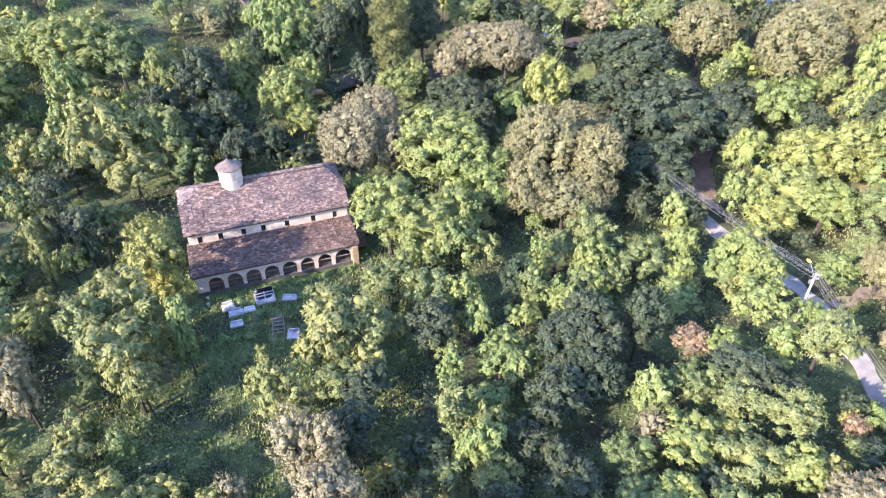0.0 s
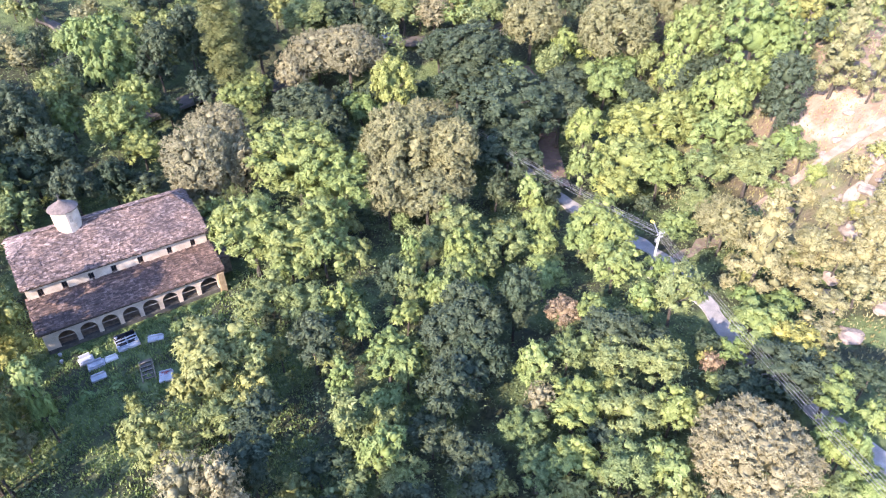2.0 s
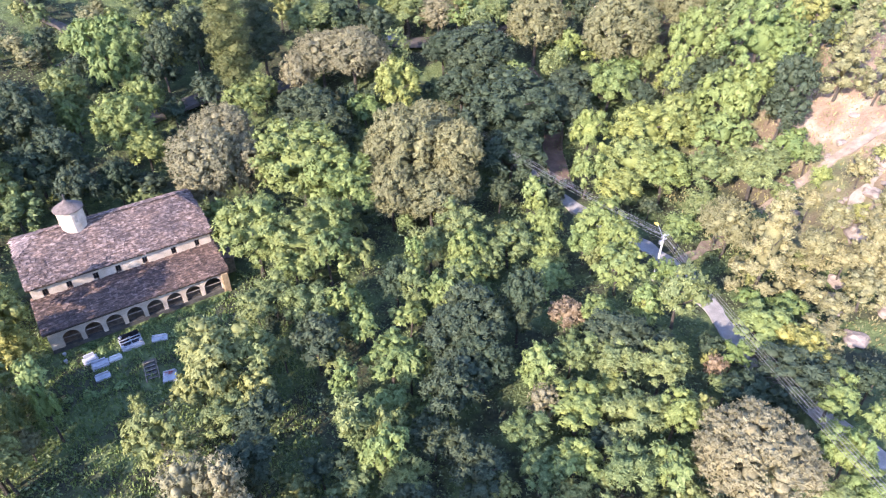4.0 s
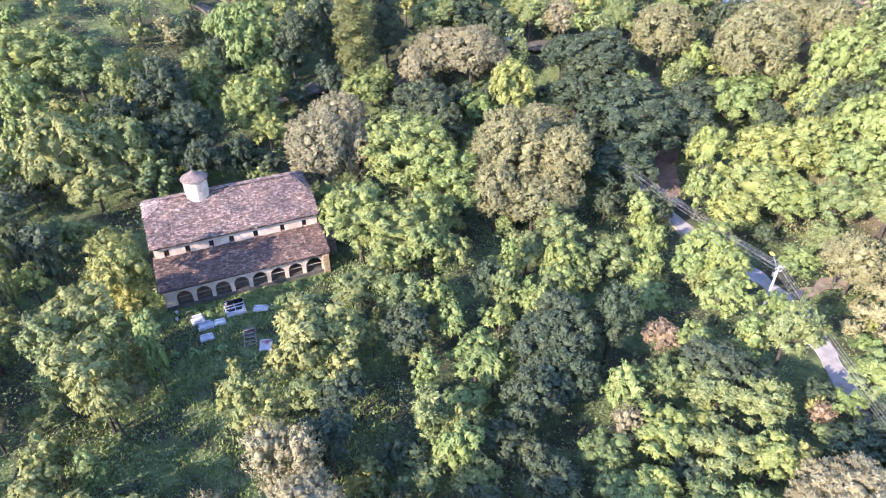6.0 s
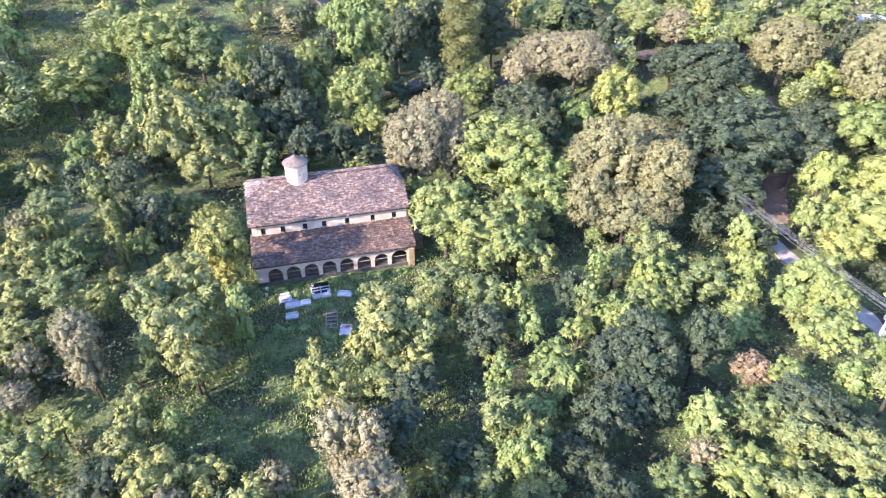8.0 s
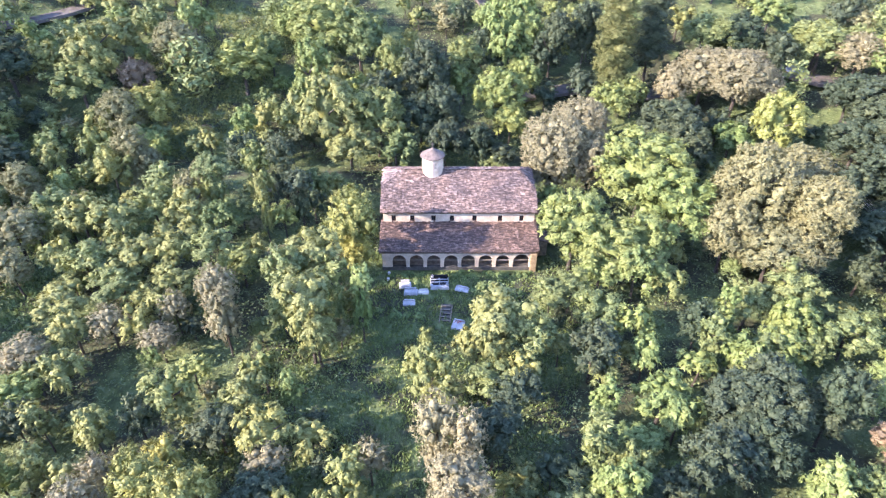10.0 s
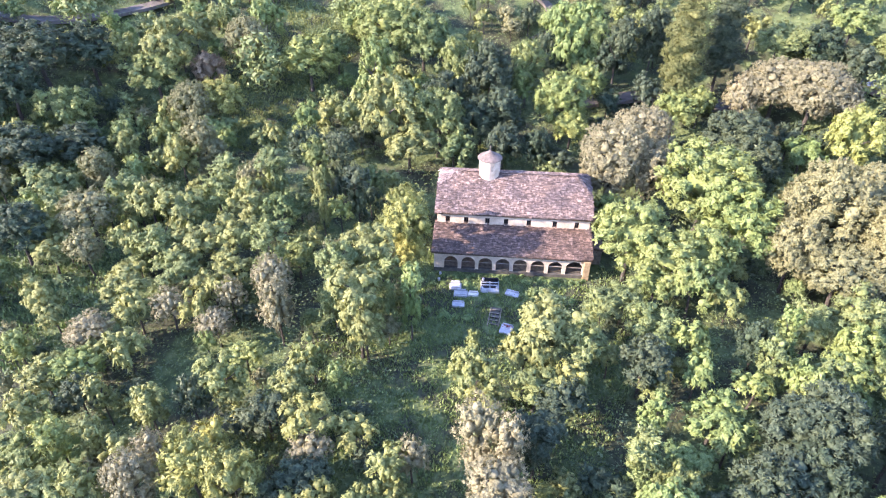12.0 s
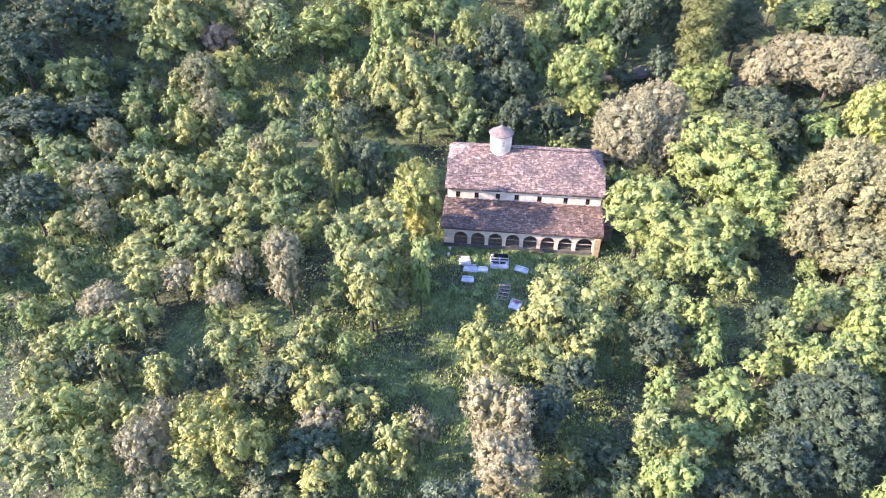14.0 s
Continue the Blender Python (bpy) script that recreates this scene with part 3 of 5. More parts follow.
CREEPER_C = [
    (-36.7, 28.1, 2, 3, 0.9),
    (-31.8, 34.9, 1.8, 2.2, 0.9),
    (-31, 30.7, 2.2, 2.2, 1),
    (-26.5, 27.7, 2.5, 2.3, 1),
    (-23, 29.1, 1.9, 1.6, 0.9),
    (-18.1, 26.4, 2, 2.3, 0.9),
    (-22.3, 21.3, 2.1, 1.5, 0.9),
    (-18.8, 23.3, 1.3, 1.6, 0.8),
    (-17, 25.3, 1.6, 1.1, 0.8),
    (-48.4, 80.2, 5.1, 5.9, 1.5),
    (-43.5, 77.4, 4, 2.9, 1.3),
    (-20.2, 121.9, 1.4, 4.1, 0.8),
    (3.4, 65.6, 2.6, 2, 1),
    (-0.3, 131.8, 3.1, 2.6, 1.1),
    (-11, 46.9, 3.2, 2.3, 4),
    (-12.2, 44.4, 2.4, 2.8, 1),
    (-7.2, 43.5, 2, 2.2, 0.9),
    (-4.8, 49, 1.4, 1.6, 0.8),
    (-15.7, 39.6, 2.3, 2.7, 1),
    (-18.6, 45.5, 0.8, 1.3, 0.7),
]
CREEPER_D = [
    (-14, 38.4, 1.8, 1.3, 0.9),
    (13.7, 53.8, 1.6, 1.1, 0.8),
    (5.4, 63.6, 1.7, 1.7, 0.8),
    (84.7, 89.9, 3.6, 3.3, 1.2),
    (24, 128.9, 4.6, 3.4, 1.4),
]
RUST = [
    (-87.7, 82, 3, 3.3, 0.3),
    (-71.6, 78.3, 1, 1.2, 0.3),
    (26.9, 48.9, 2.1, 1.5, 0.3),
    (37.6, 36.6, 1.1, 1.3, 0.3),
    (30.2, 27.9, 0.6, 0.7, 0.3),
]
OAK = [
    (-83.7, 89.3, 4.3, 4.3, 1.4),
    (-81.8, 71.5, 3.8, 4, 1.3),
    (-72.9, 64.2, 2.6, 3.9, 1),
    (-82.4, 52, 2.3, 3.5, 1),
    (-72.3, 42.1, 3.5, 2.7, 1.2),
    (-67.2, 37.1, 2.1, 2.3, 0.9),
    (13.7, 78.5, 5.3, 6.3, 1.6),
    (20.5, 74.4, 3.9, 6.2, 1.3),
    (11.2, 73.2, 3.6, 4.1, 1.2),
    (20.2, 89.2, 4.8, 3.9, 1.5),
    (16.4, 72.1, 4.4, 3.1, 1.4),
    (46.9, 114.2, 5.5, 5, 1.6),
    (59.1, 104.2, 6.6, 6.6, 1.8),
    (73.7, 108.1, 3.7, 4.2, 1.3),
    (52, 57.9, 2.9, 2.7, 1.1),
    (71.9, 116.1, 4.4, 3.2, 1.4),
    (51.9, 55.9, 3.1, 2.9, 1.1),
]
VINE = [
    (-85.6, 97.1, 3.4, 4.1, 1.2),
    (-62.6, 77.3, 2.3, 3.5, 1),
    (-25.8, 45.1, 1.5, 2.1, 6),
    (-44.6, 33.1, 1, 1.4, 0.7),
    (-27.7, 33.4, 1.1, 2.1, 0.7),
    (-58.5, 92, 3.1, 6.2, 1.1),
    (-34.7, 103.4, 2, 3.5, 0.9),
    (-29.8, 116.9, 5.1, 6.5, 1.5),
    (-25.7, 116.5, 3.1, 5.3, 1.1),
    (-35.4, 128.3, 3.8, 3.3, 1.3),
    (1.4, 62.7, 2.7, 2.9, 1),
    (-2.8, 62.6, 2.6, 1.8, 1),
    (11.8, 102.1, 3.4, 2.4, 1.2),
    (15.6, 137, 4, 2.8, 1.3),
    (2.5, 54.4, 1.9, 2.4, 0.9),
    (3.8, 49.8, 1.9, 2.4, 0.9),
    (-0.2, 53.1, 2, 1.4, 0.9),
    (1.1, 43, 1.3, 2.1, 0.8),
    (6, 45.5, 2.7, 2, 1),
    (7.6, 43.5, 2, 2, 0.9),
]
VINE_B = [
    (4.6, 40, 2.1, 1.4, 0.9),
    (11.4, 58.9, 1.3, 3.5, 0.8),
    (12.7, 55, 1.7, 2.5, 0.8),
    (9.2, 51.9, 2, 1.4, 0.9),
    (18, 60.6, 2.4, 2.8, 1),
    (18, 56.4, 1.9, 1.3, 0.9),
    (8.9, 39, 1.4, 1, 0.8),
    (2.8, 33.3, 1.9, 3.1, 0.9),
    (18.7, 62.4, 2.8, 2.4, 1.1),
    (38.1, 104.4, 4, 2.8, 1.3),
    (52.1, 109.5, 3.4, 3.1, 1.2),
    (54.2, 96, 4.1, 3.6, 1.3),
    (70, 97.4, 4.3, 4.9, 1.4),
    (64.6, 91.6, 3.2, 4.2, 1.1),
    (73.7, 85.2, 6.1, 6.1, 1.7),
    (65.5, 79.2, 4.6, 5, 1.4),
    (70.2, 79, 4.1, 4.3, 1.3),
    (45.1, 83.8, 3.4, 3.8, 1.2),
    (40.8, 74.7, 2.5, 2.9, 1),
    (62.1, 74.9, 4.2, 3.2, 1.3),
]
VINE_C = [
    (67.9, 66.9, 2.5, 2.7, 1),
    (31.2, 70.7, 1.9, 3.3, 0.9),
    (30.1, 64.5, 2.2, 2.8, 0.9),
    (29.3, 61, 2, 1.8, 0.9),
    (37, 61.7, 3.2, 2.8, 1.1),
    (37.1, 57.1, 2.8, 2.8, 1.1),
    (34.1, 59.8, 2.7, 1.9, 1),
    (26.8, 54.4, 2.7, 2, 1),
    (17.2, 57.7, 3, 2.1, 1.1),
    (14.1, 53.9, 1.9, 2.4, 0.9),
    (35, 52.6, 2.9, 2.5, 1.1),
    (34.3, 45.8, 1.7, 2.6, 0.8),
    (30.1, 47.5, 2.1, 1.5, 0.9),
    (40.3, 51.2, 1.8, 1.6, 0.9),
    (19.8, 40.4, 1.9, 2.9, 0.9),
    (21.8, 34.5, 2.8, 1.9, 1.1),
    (29.9, 31.1, 2.2, 2.2, 0.9),
    (19, 29.2, 2.4, 1.8, 1),
    (26.3, 25.8, 2, 2, 0.9),
    (47, 59, 2.3, 1.9, 1),
]
VINE_D = [
    (44.6, 39, 3.2, 2.3, 1.2),
    (40.7, 37.7, 1.7, 1.2, 0.8),
    (45.8, 29.8, 2.5, 2.1, 1),
    (42.2, 24.5, 2.2, 2.3, 0.9),
    (34.6, 126.3, 4, 3.1, 1.3),
    (50.1, 42.2, 2.1, 1.7, 0.9),
    (47.6, 44.4, 1.9, 1.5, 0.9),
    (59.1, 101.3, 3.6, 2.5, 1.2),
    (42.1, 23.7, 2.2, 2, 0.9),
    (41.7, 20.6, 2.3, 1.7, 1),
    (47.5, 26.4, 2, 1.7, 0.9),
]
WALNUT = [
    (-73.1, 92.8, 5.2, 3.6, 1.5),
    (-44.5, 59.3, 1.7, 1.9, 0.8),
    (-60.8, 23, 1.3, 2.3, 0.8),
    (-52.9, 23.9, 2.7, 1.9, 1.1),
    (-46, 16.7, 1.6, 3.1, 0.8),
    (-38.8, 32.9, 1.9, 1.3, 0.9),
    (-32, 28.7, 1.6, 1.4, 0.8),
    (-64, 107.5, 6.5, 4.5, 1.8),
    (-69.6, 107.2, 4.4, 3.2, 1.4),
    (-26, 98.3, 4.3, 4.5, 1.4),
    (-24.2, 107.3, 3.1, 3.6, 1.1),
    (-23.1, 95.1, 3.1, 2.7, 1.1),
    (-8.4, 106.7, 3.7, 2.8, 1.3),
    (-5, 110.8, 2.6, 2.6, 1),
    (-0.4, 81.6, 6.5, 5, 1.9),
    (4.4, 75.2, 5, 4.4, 1.5),
    (-6.9, 66.5, 4.4, 4.3, 1.4),
    (-2, 64.9, 4.4, 3.1, 1.4),
    (1.1, 67.8, 3.7, 3.3, 1.3),
    (17.5, 103.2, 3.9, 4.5, 1.3),
]
WALNUT_B = [
    (-11.8, 75.5, 2, 2.4, 0.9),
    (52.9, 80.6, 5.2, 3.6, 1.6),
    (58.2, 81.1, 4.2, 4, 1.4),
    (47.3, 73.8, 4.3, 3.2, 1.4),
    (51.1, 70.6, 3.7, 2.9, 1.3),
    (43.3, 69.6, 3.2, 2.3, 1.1),
    (18.3, 51.7, 1.5, 2, 0.8),
    (26.5, 37, 1.6, 1.1, 0.8),
]
GREEN = [
    (-71.3, 99.4, 2.7, 3, 1),
    (-53.9, 57.9, 2.3, 1.8, 6),
    (-60.3, 53.3, 3.1, 2.6, 1.1),
    (-50.6, 54.4, 2.7, 2.5, 1),
    (-59.4, 41.6, 3, 2.5, 1.1),
    (-44.1, 44.3, 2.6, 2.2, 6),
    (-54, 39.5, 2.8, 2, 1.1),
    (-33.5, 43.1, 2.4, 2.9, 6),
    (-34.1, 42.5, 2.2, 2.6, 1),
    (-28.5, 44.5, 2, 2.2, 6),
    (-31.8, 16.2, 1.8, 1.3, 0.9),
    (-42, 84.1, 4.4, 4.6, 1.4),
    (-37, 80, 3.1, 3.1, 1.1),
    (-56.3, 106.9, 5.1, 5.1, 1.5),
    (-46.8, 101.8, 3.6, 5.2, 1.2),
    (-35, 106.2, 3.2, 5.4, 1.1),
    (-22.6, 85.5, 1.9, 1.3, 0.9),
    (-20, 129.1, 2.8, 3.3, 1.1),
    (4.9, 126.4, 4.9, 3.4, 1.5),
    (-7.6, 47.2, 2.7, 3.1, 1),
]
GREEN_B = [
    (-10.2, 41.3, 2.5, 1.7, 1),
    (-7.4, 55.9, 2.5, 1.7, 1),
    (-5.6, 57.9, 2.5, 1.8, 1),
    (-1.8, 54, 2.6, 2.6, 1),
    (0.7, 36.4, 1.9, 3.6, 0.9),
    (3.6, 35.8, 2.1, 2.6, 0.9),
    (10.2, 54.8, 1.6, 2.9, 0.8),
    (15.5, 56.3, 1.8, 2.5, 0.9),
    (4.4, 31.8, 2.2, 1.5, 0.9),
    (0.1, 32.1, 1.9, 1.3, 0.9),
    (18.7, 66.5, 3.4, 2.7, 1.2),
    (14.1, 63.2, 2.8, 2.4, 1.1),
    (63.5, 99.9, 3, 3.4, 1.1),
    (78, 82.6, 3.1, 4.4, 1.1),
    (57.2, 68.5, 4, 2.8, 1.3),
    (62, 65.3, 4.3, 3, 1.4),
    (69.7, 64.9, 2, 1.6, 0.9),
    (24.5, 62.6, 3.3, 2.3, 1.2),
    (20.4, 59, 2.1, 2.1, 0.9),
    (38, 44.7, 2.9, 3.4, 1.1),
]
GREEN_C = [
    (16.1, 33.4, 2.3, 1.6, 1),
    (24.2, 41.4, 2.4, 2.2, 1),
    (27.8, 38.9, 2.5, 2.1, 1),
    (31.4, 36.3, 2.7, 2.3, 1),
    (26, 32, 3, 2.1, 1.1),
    (22.9, 26.9, 2.6, 1.8, 1),
    (16.1, 29.1, 2.2, 1.5, 0.9),
    (36.9, 33.5, 1.8, 1.3, 0.9),
    (24.4, 127.5, 4.9, 3.4, 1.5),
    (41.1, 124.3, 4, 3.1, 1.3),
    (91.7, 90.1, 3.7, 2.7, 1.2),
    (82.6, 102.8, 4, 2.8, 1.3),
    (53, 63.5, 2.6, 1.8, 1),
    (63.2, 60.4, 1.9, 1.6, 0.9),
    (41.3, 123.8, 3.6, 3.6, 1.2),
    (43, 98.2, 1.8, 2, 0.9),
    (57.1, 126.9, 4.2, 3, 1.4),
    (38.9, 21, 1.8, 1.3, 0.9),
]
YELLOW = [
    (-80, 75.5, 4, 3.8, 1.3),
    (-31.7, 54.8, 3.1, 4.1, 4),
    (-32.1, 19.1, 2.6, 3.2, 1),
    (-28.3, 19.6, 2.3, 3.4, 1),
    (-33.8, 22.9, 1.7, 1.9, 0.8),
    (-49.1, 114.5, 2.2, 3.1, 0.9),
    (57.6, 108.9, 1.7, 2.8, 0.8),
    (46.2, 35.7, 3, 2.1, 1.1),
    (35, 125.7, 2.6, 4.4, 1),
]
OLIVE = [
    (-38.5, 38.3, 2.1, 2.5, 6),
    (-39.8, 39.3, 1.9, 2.1, 0.9),
    (-46.1, 39.2, 1.7, 2.1, 0.8),
    (-51.3, 34.8, 2, 2, 0.9),
    (-45.1, 35.2, 2.1, 1.5, 0.9),
    (-56.3, 28.2, 2.4, 1.8, 1),
    (-36.3, 16.4, 2.1, 2.9, 0.9),
    (-38.4, 19.7, 1.5, 1.9, 0.8),
    (-25.5, 25.7, 2, 1.4, 0.9),
    (-17, 28.7, 1.6, 1.9, 0.8),
    (-13.4, 83.2, 4.9, 5.3, 1.5),
    (-11.6, 94.9, 4.7, 4.3, 1.5),
    (-8, 84.6, 3.5, 4.3, 1.2),
    (-13.6, 81.7, 3.4, 3.2, 1.2),
    (6, 115.5, 5.2, 3.9, 1.5),
    (11.3, 114.1, 5.5, 4.5, 1.6),
    (1.2, 112.7, 3.2, 3.6, 1.1),
    (15.1, 113.6, 3.6, 3.6, 1.2),
    (-11.8, 31.1, 2, 2.9, 4),
    (-9.2, 30.8, 1.6, 2.4, 5),
]
OLIVE_B = [
    (-8.7, 27.3, 2.7, 1.9, 4),
    (18.8, 72.3, 2.3, 1.8, 1),
    (19, 36.2, 1.5, 1.9, 0.8),
    (32.1, 24.1, 4.6, 3.2, 1.4),
    (36.5, 23.8, 2.6, 1.8, 1),
    (29.9, 24.4, 2.2, 2.2, 1),
    (30.1, 125.7, 4.1, 3.1, 1.3),
]
CYPRESS = [
    (-9.7, 112.3, 4.3, 8.9, 1.5),
]
CYPRESSD = [
    (-4.2, 120.1, 4, 7.6, 1.5),
]
PINE = [
    (49.8, 47.1, 3.6, 6.8, 1.2),
    (80.5, 74.4, 3.7, 7.2),
    (82.8, 69.8, 2.4, 6.3),
]
SCRUB = [
    (65.1, 57.7, 1.9, 1.5, 0.9),
    (65.5, 53.3, 2.1, 1.7, 0.9),
    (60.6, 50.4, 2.3, 1.7, 1),
    (61.7, 47, 2, 1.6, 0.9),
    (55, 44.7, 2.2, 1.6, 0.9),
    (55.5, 40.9, 2.1, 1.5, 0.9),
    (49.8, 36.7, 2.5, 1.8, 1),
    (59.3, 48.3, 2.1, 3.4),
    (63.8, 45.2, 2.7, 4.3),
    (71.2, 52.1, 1.8, 3.4),
    (72.6, 58.5, 1.9, 1.9),
    (60.9, 42.3, 2.6, 2.2),
    (63.9, 42.9, 2, 2),
    (69, 50.6, 2.1, 1.7),
]

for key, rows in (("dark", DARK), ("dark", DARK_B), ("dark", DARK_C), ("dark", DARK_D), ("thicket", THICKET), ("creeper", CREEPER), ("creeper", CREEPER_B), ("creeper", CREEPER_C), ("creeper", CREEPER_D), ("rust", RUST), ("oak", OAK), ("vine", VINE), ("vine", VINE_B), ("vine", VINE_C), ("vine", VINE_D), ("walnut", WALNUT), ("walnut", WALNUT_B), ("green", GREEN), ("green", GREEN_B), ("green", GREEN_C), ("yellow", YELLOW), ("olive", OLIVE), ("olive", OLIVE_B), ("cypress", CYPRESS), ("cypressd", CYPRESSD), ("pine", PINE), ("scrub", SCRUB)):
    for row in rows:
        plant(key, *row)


# Places that stay clear of further growth.
HOLLOWS = [(9.0, 33.5), (-2.6, 42.4), (-1.6, 36.3), (10.8, 36.2), (15.6, 38.5), (6.8, 65.7), (33.0, 87.3), (-3.2, 48.8), (-4.1, 41.7), (-6.8, 46.9), (-27.1, 36.3), (-50.2, 33.1), (7.6, 32.4), (-18.0, 117.0)]


def hollow_at(x, y):
    """Shaded gaps in the canopy, where only low growth stands."""
    return any(math.hypot(x - p[0], y - p[1]) < (3.6 if p[1] < 80 else 6.5) for p in HOLLOWS)


# grassy terraces on the hill: x, y, radius
TERRACES = [(-80.7, 83.2, 5.5), (-85.0, 106.4, 6.5), (-82.0, 92.4, 4.0), (-86.2, 78.8, 4.0), (-75.5, 88.0, 3.0), (-77.0, 79.0, 3.5), (-80.0, 101.0, 3.5)]


def clear_at(x, y, margin=0.0):
    c, s = math.cos(CHURCH_TURN), math.sin(CHURCH_TURN)
    u, v = c * (x - CHURCH_X) + s * (y - CHURCH_Y), -s * (x - CHURCH_X) + c * (y - CHURCH_Y)
    if -1.5 - margin < u < 20.5 + margin and -1.5 - margin < v < 17.5 + margin or -1 - margin < u < 19 and -5 - margin < v < 0 or -1 - margin < u < 10.5 + margin and -12.5 - margin < v < 0:
        return True
    if math.hypot(x + 47, y - 73) < 4.5 + margin or any(math.hypot(x - p, y - q) < r + 0.5 * margin for p, q, r in TERRACES):
        return True
    if -27 < x < -10 and 20 < y < 48 and abs(x + 22 - (48 - y) * 0.32) < 3.5 + margin:
        return True
    for (ax, ay), (bx, by) in zip(ROAD_LINE, ROAD_LINE[1:]):
        t = min(max(((x - ax) * (bx - ax) + (y - ay) * (by - ay)) / ((bx - ax) ** 2 + (by - ay) ** 2), 0), 1)
        if math.hypot(x - ax - t * (bx - ax), y - ay - t * (by - ay)) < 2.3 + 1.6 * margin:
            return True
    for (ax, ay), (bx, by) in zip(TRACK_LINE[2:], TRACK_LINE[3:]):
        t = min(max(((x - ax) * (bx - ax) + (y - ay) * (by - ay)) / ((bx - ax) ** 2 + (by - ay) ** 2), 0), 1)
        if math.hypot(x - ax - t * (bx - ax), y - ay - t * (by - ay)) < 0.9 + margin:
            return True
    return False


def bare_at(x, y):
    """The bank, where little grows."""
    return x > 54 and x * 0.93 + y * 0.12 > 61 and y < 82


CHURCH_X, CHURCH_Y, CHURCH_TURN = -28.78, 58.17, radians(20.71)


def fill_woods():
    """Lesser trees and bushes between those above."""
    made, tries = 0, 0
    while made < 700 and tries < 30000:
        tries += 1
        a, d = rng.uniform(-54, 74), 20 + 150 * rng.random() ** 0.6
        x, y = -d * math.sin(radians(a)), d * math.cos(radians(a))
        r = rng.uniform(0.7, 1.6) if bare_at(x, y) else rng.uniform(0.9, 1.7) if d < 75 else rng.uniform(1.4, 2.8)
        if clear_at(x, y, 0.6 * r) or any(math.hypot(x - p[0], y - p[1]) < (0.42 if d < 75 else 0.52) * (r + p[2]) for p in STANDING):
            continue
        if hollow_at(x, y) or bare_at(x, y) and rng.random() < 0.4:
            continue
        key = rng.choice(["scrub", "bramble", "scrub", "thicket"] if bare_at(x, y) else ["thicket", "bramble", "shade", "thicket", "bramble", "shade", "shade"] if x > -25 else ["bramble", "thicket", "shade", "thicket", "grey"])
        # shaded parts of the hill get bushes of darker leaf colour
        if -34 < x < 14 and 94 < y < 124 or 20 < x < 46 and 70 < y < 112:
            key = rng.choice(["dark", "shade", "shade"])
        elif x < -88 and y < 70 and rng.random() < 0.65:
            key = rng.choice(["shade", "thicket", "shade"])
        elif x < -55 and y > 70:
            key = rng.choice(["bramble", "thicket", "bramble", "vine"])
        elif d > 90 and rng.random() < 0.35:
            key = rng.choice(["walnut", "green", "dark", "oak", "vine"])
        plant(key, x, y, r, r * rng.uniform(0.8, 1.25), 0.0, d > 85)
        made += 1


fill_woods()
# tall trees: the first three added unseen on the slope below, to shade hollows
for x, y, r, b in ((-8.5, 18.0, 4.2, 4.6), (-2.5, 16.5, 4.0, 4.8), (3.5, 16.0, 3.8, 4.4), (-54.0, 66.0, 3.0, 3.4)):
    plant("dark", x, y, r, b, 4.2 if y < 30 else 2.0)


def mound_height(x, y, centres, radii, heights):
    """The height of the thicket's surface over the ground, from rounded mounds, for arrays of places."""
    h = np.zeros(len(x))
    for cx, cy, r, k in zip(centres[:, 0], centres[:, 1], radii, heights):
        near = np.nonzero((np.abs(x - cx) < r) & (np.abs(y - cy) < r))[0]
        q = 1 - ((x[near] - cx) ** 2 + (y[near] - cy) ** 2) / r ** 2
        h[near] = np.maximum(h[near], k * np.sqrt(np.maximum(q, 0)))
    return h


def undergrowth(name, mat, count, mounds, seed, size, label, keep):
    """Creepers and saplings over the ground between the trees: leaves in heaps over rounded mounds, one mass."""
    g = np.random.default_rng(seed)
    a, d = np.radians(g.uniform(-56, 80, mounds)), 18 + 150 * g.random(mounds) ** 0.58
    centres = np.c_[-d * np.sin(a), d * np.cos(a)]
    radii = g.uniform(1.0, 3.0, mounds)
    heights = radii * g.uniform(0.45, 1.1, mounds)
    a, d = np.radians(g.uniform(-56, 80, count)), 18 + 150 * g.random(count) ** 0.58
    x, y = -d * np.sin(a), d * np.cos(a)
    ok = np.array([keep(px, py) for px, py in zip(x.tolist(), y.tolist())])
    x, y = x[ok], y[ok]
    h = mound_height(x, y, centres, radii, heights)
    slope_x = (mound_height(x + 0.15, y, centres, radii, heights) - h) / 0.15
    slope_y = (mound_height(x, y + 0.15, centres, radii, heights) - h) / 0.15
    z = np.array([ground_z(px, py) for px, py in zip(x.tolist(), y.tolist())]) + h * g.uniform(0.82, 1.08, len(x)) + g.uniform(0.02, 0.35, len(x))
    up = unit(np.c_[-slope_x.clip(-2, 2), -slope_y.clip(-2, 2), np.ones(len(x))] + g.normal(scale=0.5, size=(len(x), 3)))
    q = leaves_at(np.c_[x, y, z], up, g.uniform(*size, len(x)), g)
    ob = mesh_part(name, q.tolist(), np.arange(len(q)).reshape(-1, 3).tolist(), mat)
    return tagged(ob, label, "undergrowth", kind="stuff")


undergrowth("ivy_undergrowth", LEAF["ivy"], 190000, 1600, 3, (0.09, 0.20), "dense dark green ivy and saplings between the trees", lambda x, y: not clear_at(x, y) and not bare_at(x, y))
undergrowth("bramble_undergrowth", LEAF["vine"], 120000, 1500, 4, (0.08, 0.18), "yellow-green brambles and creepers between the trees", lambda x, y: not clear_at(x, y) and (not bare_at(x, y) or rng.random() < 0.4) and (x < -25 or noise.noise(Vector((x * 0.09, y * 0.09, 5))) > -0.05))


